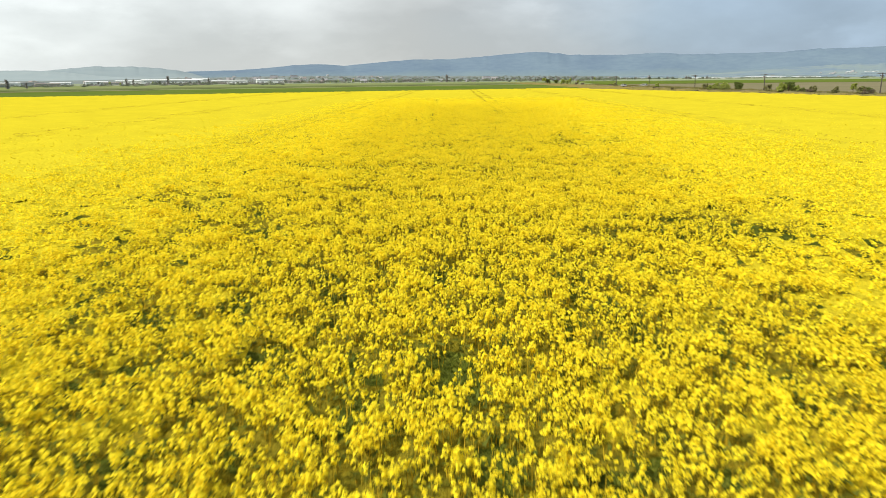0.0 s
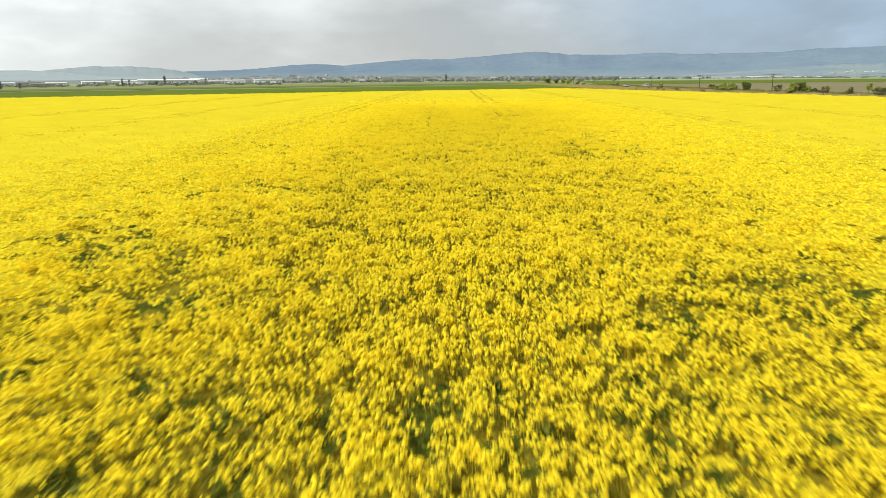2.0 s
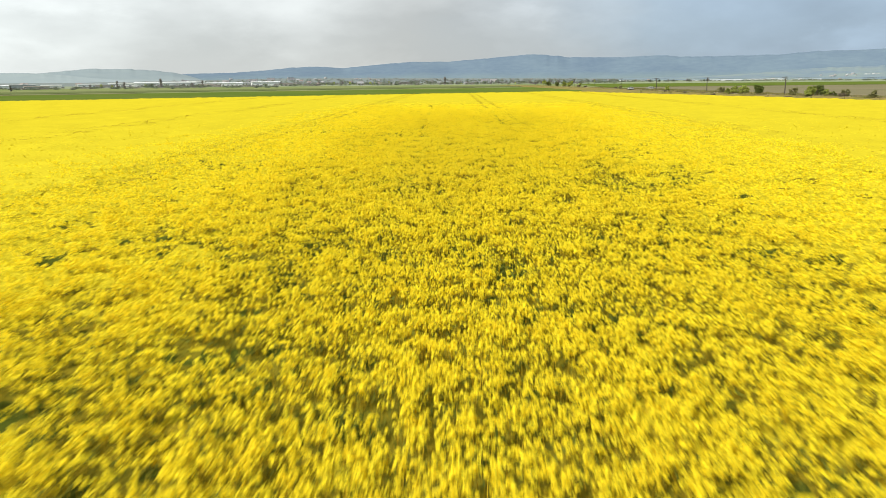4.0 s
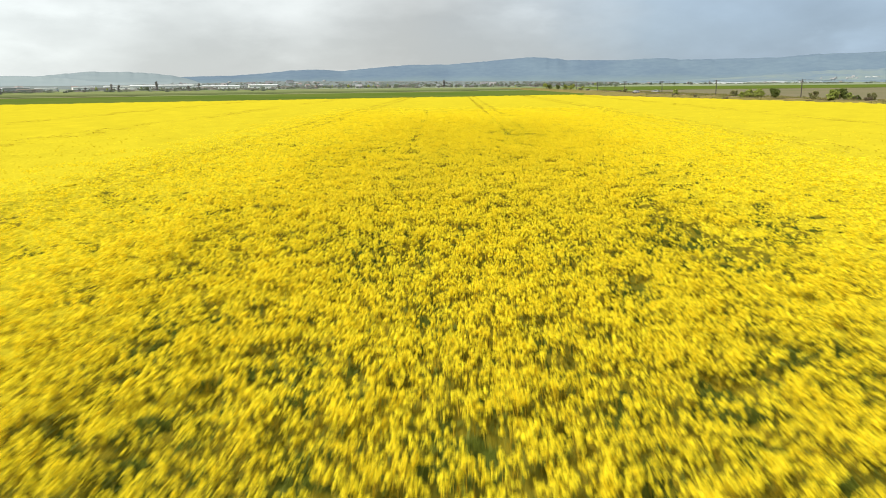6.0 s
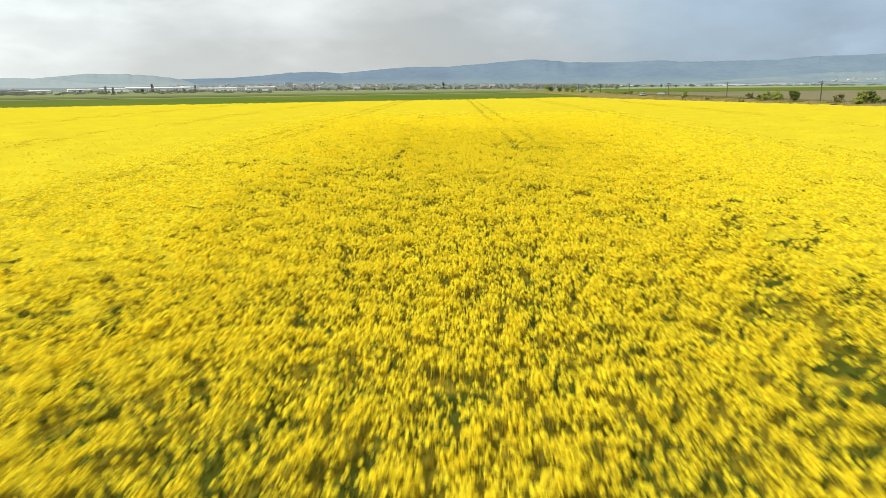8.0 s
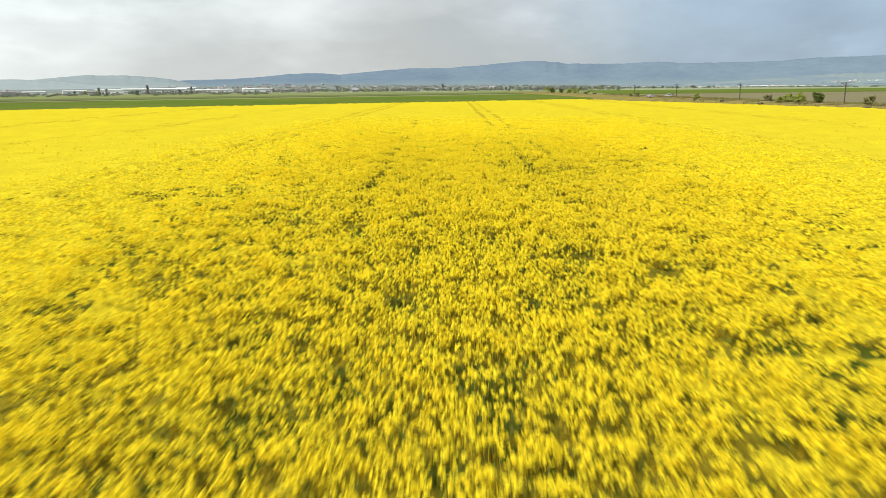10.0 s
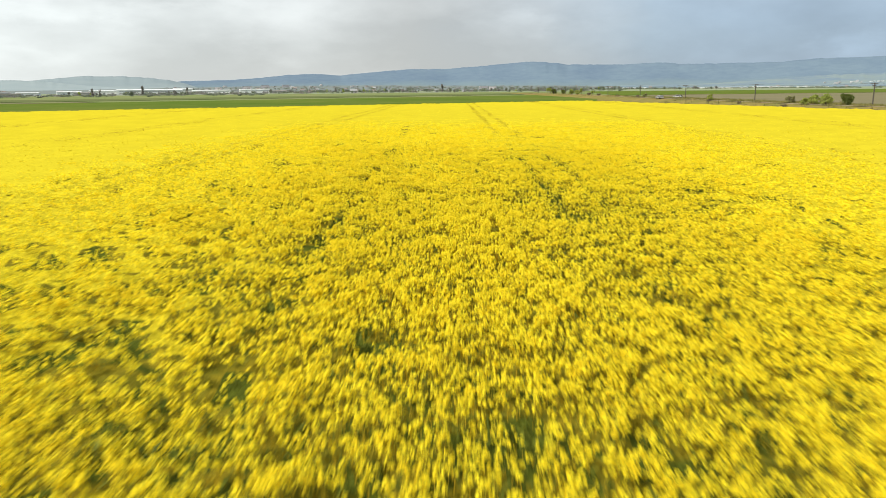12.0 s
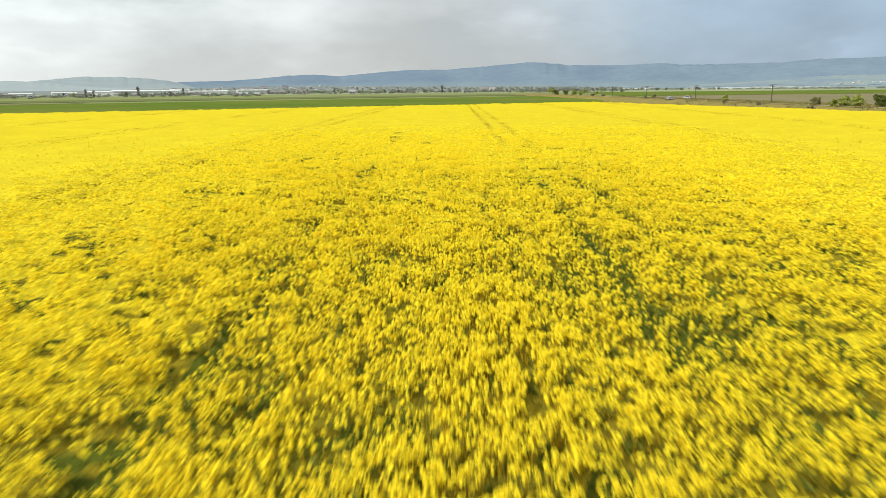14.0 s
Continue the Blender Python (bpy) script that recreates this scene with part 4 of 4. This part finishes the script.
# bearing, distance, length, depth, height, turn, kind
for az_, d_, w_, dep_, h_, turn_, kind_ in ((-23.2, 1120, 92, 34, 6.4, 3, WH), (-26.4, 1150, 40, 24, 5.6, -6, WH), (-28.8, 1160, 32, 20, 4.6, 4, WH), (-18.6, 1090, 56, 26, 5.0, -3, WH), (-15.2, 1060, 44, 24, 6.0, 5, WH), (-20.9, 1210, 30, 20, 8.2, 0, WH), (-31.2, 1060, 26, 18, 3.8, -8, WH), (-34.9, 960, 34, 20, 4.0, 6, WH), (-39.5, 900, 60, 22, 4.6, 2, WH),
                                            (-33.2, 1060, 34, 18, 4.6, 6, GH), (-16.9, 1150, 30, 18, 5.4, -10, GH),
                                            (-27.6, 1040, 24, 14, 3.2, -6, LH), (-35.8, 830, 36, 14, 3.2, 10, LH), (-13.4, 1060, 30, 16, 3.6, -4, LH), (-32.1, 900, 26, 14, 3.0, 4, LH), (-19.9, 1020, 22, 12, 3.0, -9, LH)):
    wall_, roof_ = {WH: (M_WALLWHITE, M_ROOFWHITE), GH: (M_WALLGREY, M_ROOFGREY), LH: (M_PLASTER, M_TILE)}[kind_]
    hall(w_, dep_, h_, wall_, roof_, kind_, HG, max(2, round(w_ / 14))).matrix_world = pose(*bearing(az_, d_), 0, 0, -az_ + turn_)
# greenhouses far over on the plain
glasshouse = hall(150, 40, 4.5, M_WALLWHITE, M_ROOFWHITE, "long white greenhouse far across the plain", "greenhouses on the plain", 3)
put(glasshouse, [(*bearing(24.5, 1750, 0.1), 0.55, 0), (*bearing(22.4, 1850, 0.1), 0.4, 0), (*bearing(27.5, 1950, 0.1), 0.7, 3), (*bearing(30.4, 2050, 0.1), 0.5, -3), (*bearing(17.0, 1900, 0.1), 0.5, 0)])

# sheds and houses up on the foothill fields
foothall = hall(40, 18, 5.0, M_WALLWHITE, M_ROOFWHITE, "white farm hall on the foothill fields", "halls on the foothills", 3)
put(foothall, [(*bearing(a_, 2720, foot_z(a_, 2720) - 1.0), s_, t_) for a_, s_, t_ in ((34.4, 0.4, 0), (34.9, 0.5, 8), (35.9, 0.45, -5), (33.2, 0.4, 12), (38.5, 0.5, 0))])

HO = "houses of the town"
house_a = gable_house(11, 9, 3.2, 3.4, M_PLASTER, M_TILE, "cream house with a red tiled gable roof", HO)
house_b = gable_house(13, 10, 5.8, 3.0, M_PLASTER2, M_TILE, "white two-storey house with a red-brown roof", HO)
house_c = gable_house(12, 9, 3.4, 3.6, M_PLASTER2, M_ROOFGREY, "white house with a grey sheet roof", HO)
rs = random.Random(21)
spots = {0: [], 1: [], 2: []}
deg = -13.2
while deg < 4:
    spots[rs.choice((0, 0, 2, 2, 1))].append((*bearing(deg, rs.uniform(1050, 1400)), rs.uniform(0.4, 0.65), rs.uniform(-50, 50)))
    deg += rs.uniform(0.8, 1.7)
for k in range(10):
    spots[rs.randrange(3)].append((*bearing(rs.uniform(-40, -12), rs.uniform(1150, 1300)), rs.uniform(0.5, 0.8), rs.uniform(-50, 50)))
for k in range(12):
    spots[rs.randrange(3)].append((*bearing(rs.uniform(9, 33), rs.uniform(1700, 2200)), rs.uniform(0.5, 0.75), rs.uniform(-50, 50)))
for k in range(24):
    a_, d_ = rs.uniform(-24, -5), rs.uniform(1400, 2350)
    x_, y_, _ = bearing(a_, d_)
    spots[rs.choice((0, 1, 2, 2))].append((x_, y_, float(slope_z(a_, d_)) - 0.5, rs.uniform(0.5, 0.85), rs.uniform(-50, 50)))
spots[2].insert(0, (*bearing(-7.0, 985), 0.8, 15))
for k in range(8):
    a_, d_ = rs.uniform(29.5, 34.2), rs.uniform(2660, 2740)
    spots[2].append((*bearing(a_, d_, foot_z(a_, d_) - 1.0), rs.uniform(0.5, 0.8), rs.uniform(-50, 50)))
for ob, k in ((house_a, 0), (house_b, 1), (house_c, 2)):
    put(ob, spots[k])



def apartment_block(w, d, floors, label):
    root = tagged(new("apartment_block"), label, "apartment block", "blocks behind the town")
    h = floors * 2.9
    wall = part("wall", box(bmesh.new(), -w / 2, w / 2, -d / 2, d / 2, -0.3, h), M_BLOCK, root)
    part("roof", box(bmesh.new(), -w / 2 - 0.4, w / 2 + 0.4, -d / 2 - 0.4, d / 2 + 0.4, h, h + 0.6), M_ROOFGREY, root)
    for f in range(floors):
        for k in range(7):
            x = -w / 2 + w * (k + 0.5) / 7
            part("window", box(bmesh.new(), x - 0.8, x + 0.8, -d / 2 - 0.04, -d / 2 + 0.1, f * 2.9 + 0.9, f * 2.9 + 2.3), M_HAZEGLASS, wall, "window pane greyed for distance haze")
    return root


block = apartment_block(38, 12, 4, "pale pinkish apartment block behind the town")
put(block, [(*bearing(a_, d_, float(slope_z(a_, d_)) - 0.5), s_, t_) for a_, d_, s_, t_ in ((-16.4, 1900, 0.6, 10), (-14.9, 2050, 0.65, 14), (-18.6, 1850, 0.5, -8), (-13.2, 2150, 0.6, 25), (-21.9, 1950, 0.5, 10), (4.2, 1700, 0.55, 10), (5.0, 1650, 0.5, -20))])

# trees among the roofs
TG = "trees of the town"
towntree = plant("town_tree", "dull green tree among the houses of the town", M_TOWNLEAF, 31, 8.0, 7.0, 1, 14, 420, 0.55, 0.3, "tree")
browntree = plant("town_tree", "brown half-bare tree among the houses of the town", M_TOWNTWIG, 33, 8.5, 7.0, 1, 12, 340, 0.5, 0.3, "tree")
palegreen = plant("town_tree", "pale green tree in spring leaf near the town", M_FRESHLEAF, 35, 9.0, 7.0, 1, 12, 380, 0.55, 0.25, "tree")
poplar = plant("poplar", "slender tall grey-brown poplar at the edge of town", M_TOWNTWIG, 37, 13.0, 4.2, 1, 34, 700, 0.42, 0.08, "tree")
for ob in (towntree, browntree, palegreen):
    ob["group"] = TG
T = {0: [], 1: [], 2: []}
deg = -13.5
while deg < 14:
    T[rs.choice((0, 0, 1, 1, 2))].append((*bearing(deg, rs.uniform(880, 1300)), rs.uniform(0.25, 0.7), rs.uniform(0, 360)))
    deg += rs.uniform(0.15, 0.5)
for k in range(22):
    T[rs.choice((0, 1, 1, 2))].append((*bearing(rs.uniform(-42, -13), rs.uniform(900, 1250)), rs.uniform(0.35, 0.7), rs.uniform(0, 360)))
for k in range(22):
    T[rs.choice((0, 0, 1))].append((*bearing(rs.uniform(14, 24), rs.uniform(1250, 1330)), rs.uniform(0.45, 0.8), rs.uniform(0, 360)))
for ob, k in ((towntree, 0), (browntree, 1), (palegreen, 2)):
    put(ob, T[k])
put(poplar, [(*bearing(-23.5, 985), 1.0, 80), (*bearing(-34.6, 620), 0.62, 10), (*bearing(-33.4, 640), 0.4, 140), (*bearing(0.6, 960), 0.95, 0), (*bearing(-10.6, 940), 0.6, 30), (*bearing(-20.3, 990), 0.8, 200), (*bearing(-26.6, 840), 0.7, 100), (*bearing(-26.1, 840), 0.6, 150)])


# low gardens, hedges and scrub that fill the gaps of the town
def scrub(name, a0, a1, d0, d1, clumps, per, tall, mat, label):
    az = radians(1) * (a0 + (a1 - a0) * RNG.random(clumps))
    dist = d0 + (d1 - d0) * RNG.random(clumps)
    big = 0.35 + 0.65 * RNG.random(clumps) ** 2
    cx, cy = np.repeat(np.sin(az) * dist, per), np.repeat(np.cos(az) * dist, per)
    big = np.repeat(big, per)
    n = clumps * per
    base = np.repeat(slope_z(np.degrees(az), dist) if a1 < 17 else np.full(clumps, 0.1), per)
    pos = np.stack((cx + RNG.normal(size=n) * 2.6 * big, cy + RNG.normal(size=n) * 2.6 * big, base + tall * big * RNG.random(n) ** 0.8), axis=1)
    nrm = unit(RNG.normal(size=(n, 3)))
    a = unit(np.cross(nrm, RNG.normal(size=(n, 3))))
    b = np.cross(nrm, a)
    s = (0.35 + 0.5 * RNG.random(n))[:, None]
    tagged(link_mesh(name, tris_mesh(name, pos, a * s, b * s), mat), label, "scrub", kind="stuff")


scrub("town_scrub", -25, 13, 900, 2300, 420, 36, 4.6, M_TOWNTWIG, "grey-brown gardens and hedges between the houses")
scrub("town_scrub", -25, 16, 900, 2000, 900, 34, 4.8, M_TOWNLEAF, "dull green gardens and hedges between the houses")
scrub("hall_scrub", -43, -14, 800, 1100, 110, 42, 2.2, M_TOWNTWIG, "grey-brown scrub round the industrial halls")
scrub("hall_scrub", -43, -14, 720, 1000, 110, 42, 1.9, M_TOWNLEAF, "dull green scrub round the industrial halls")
scrub("far_hedge", 13, 40, 1500, 1900, 320, 36, 3.6, M_TOWNLEAF, "far green hedges across the plain")


# tufts of grass on the verge and the bank
n = 2600
ty = 60 + 330 * RNG.random(n) ** 1.2
lo = np.where(ty < APEX[1], edge_right(np.minimum(ty, APEX[1])) + 1.0, 92.0)
tx = lo + (pole_x(ty) + 9 - lo) * RNG.random(n)
per = 7
tx, ty = np.repeat(tx, per) + RNG.normal(size=n * per) * 0.35, np.repeat(ty, per) + RNG.normal(size=n * per) * 0.35
ta = RNG.random(n * per) * 6.28
rise = 0.2 + 0.45 * RNG.random(n * per)
up_ = np.stack((0.25 * np.cos(ta), 0.25 * np.sin(ta), np.ones(n * per)), axis=1) * rise[:, None] * 0.5
wide_ = np.stack((-np.sin(ta), np.cos(ta), np.zeros(n * per)), axis=1) * 0.10
tz = bank_h(tx, ty) + 0.02 + 0.3 * rise
tagged(link_mesh("verge_tufts", tris_mesh("verge_tufts", np.stack((tx, ty, tz), axis=1), up_, wide_), M_TUFT), "dry and green tufts of verge grass", "grass", kind="stuff")
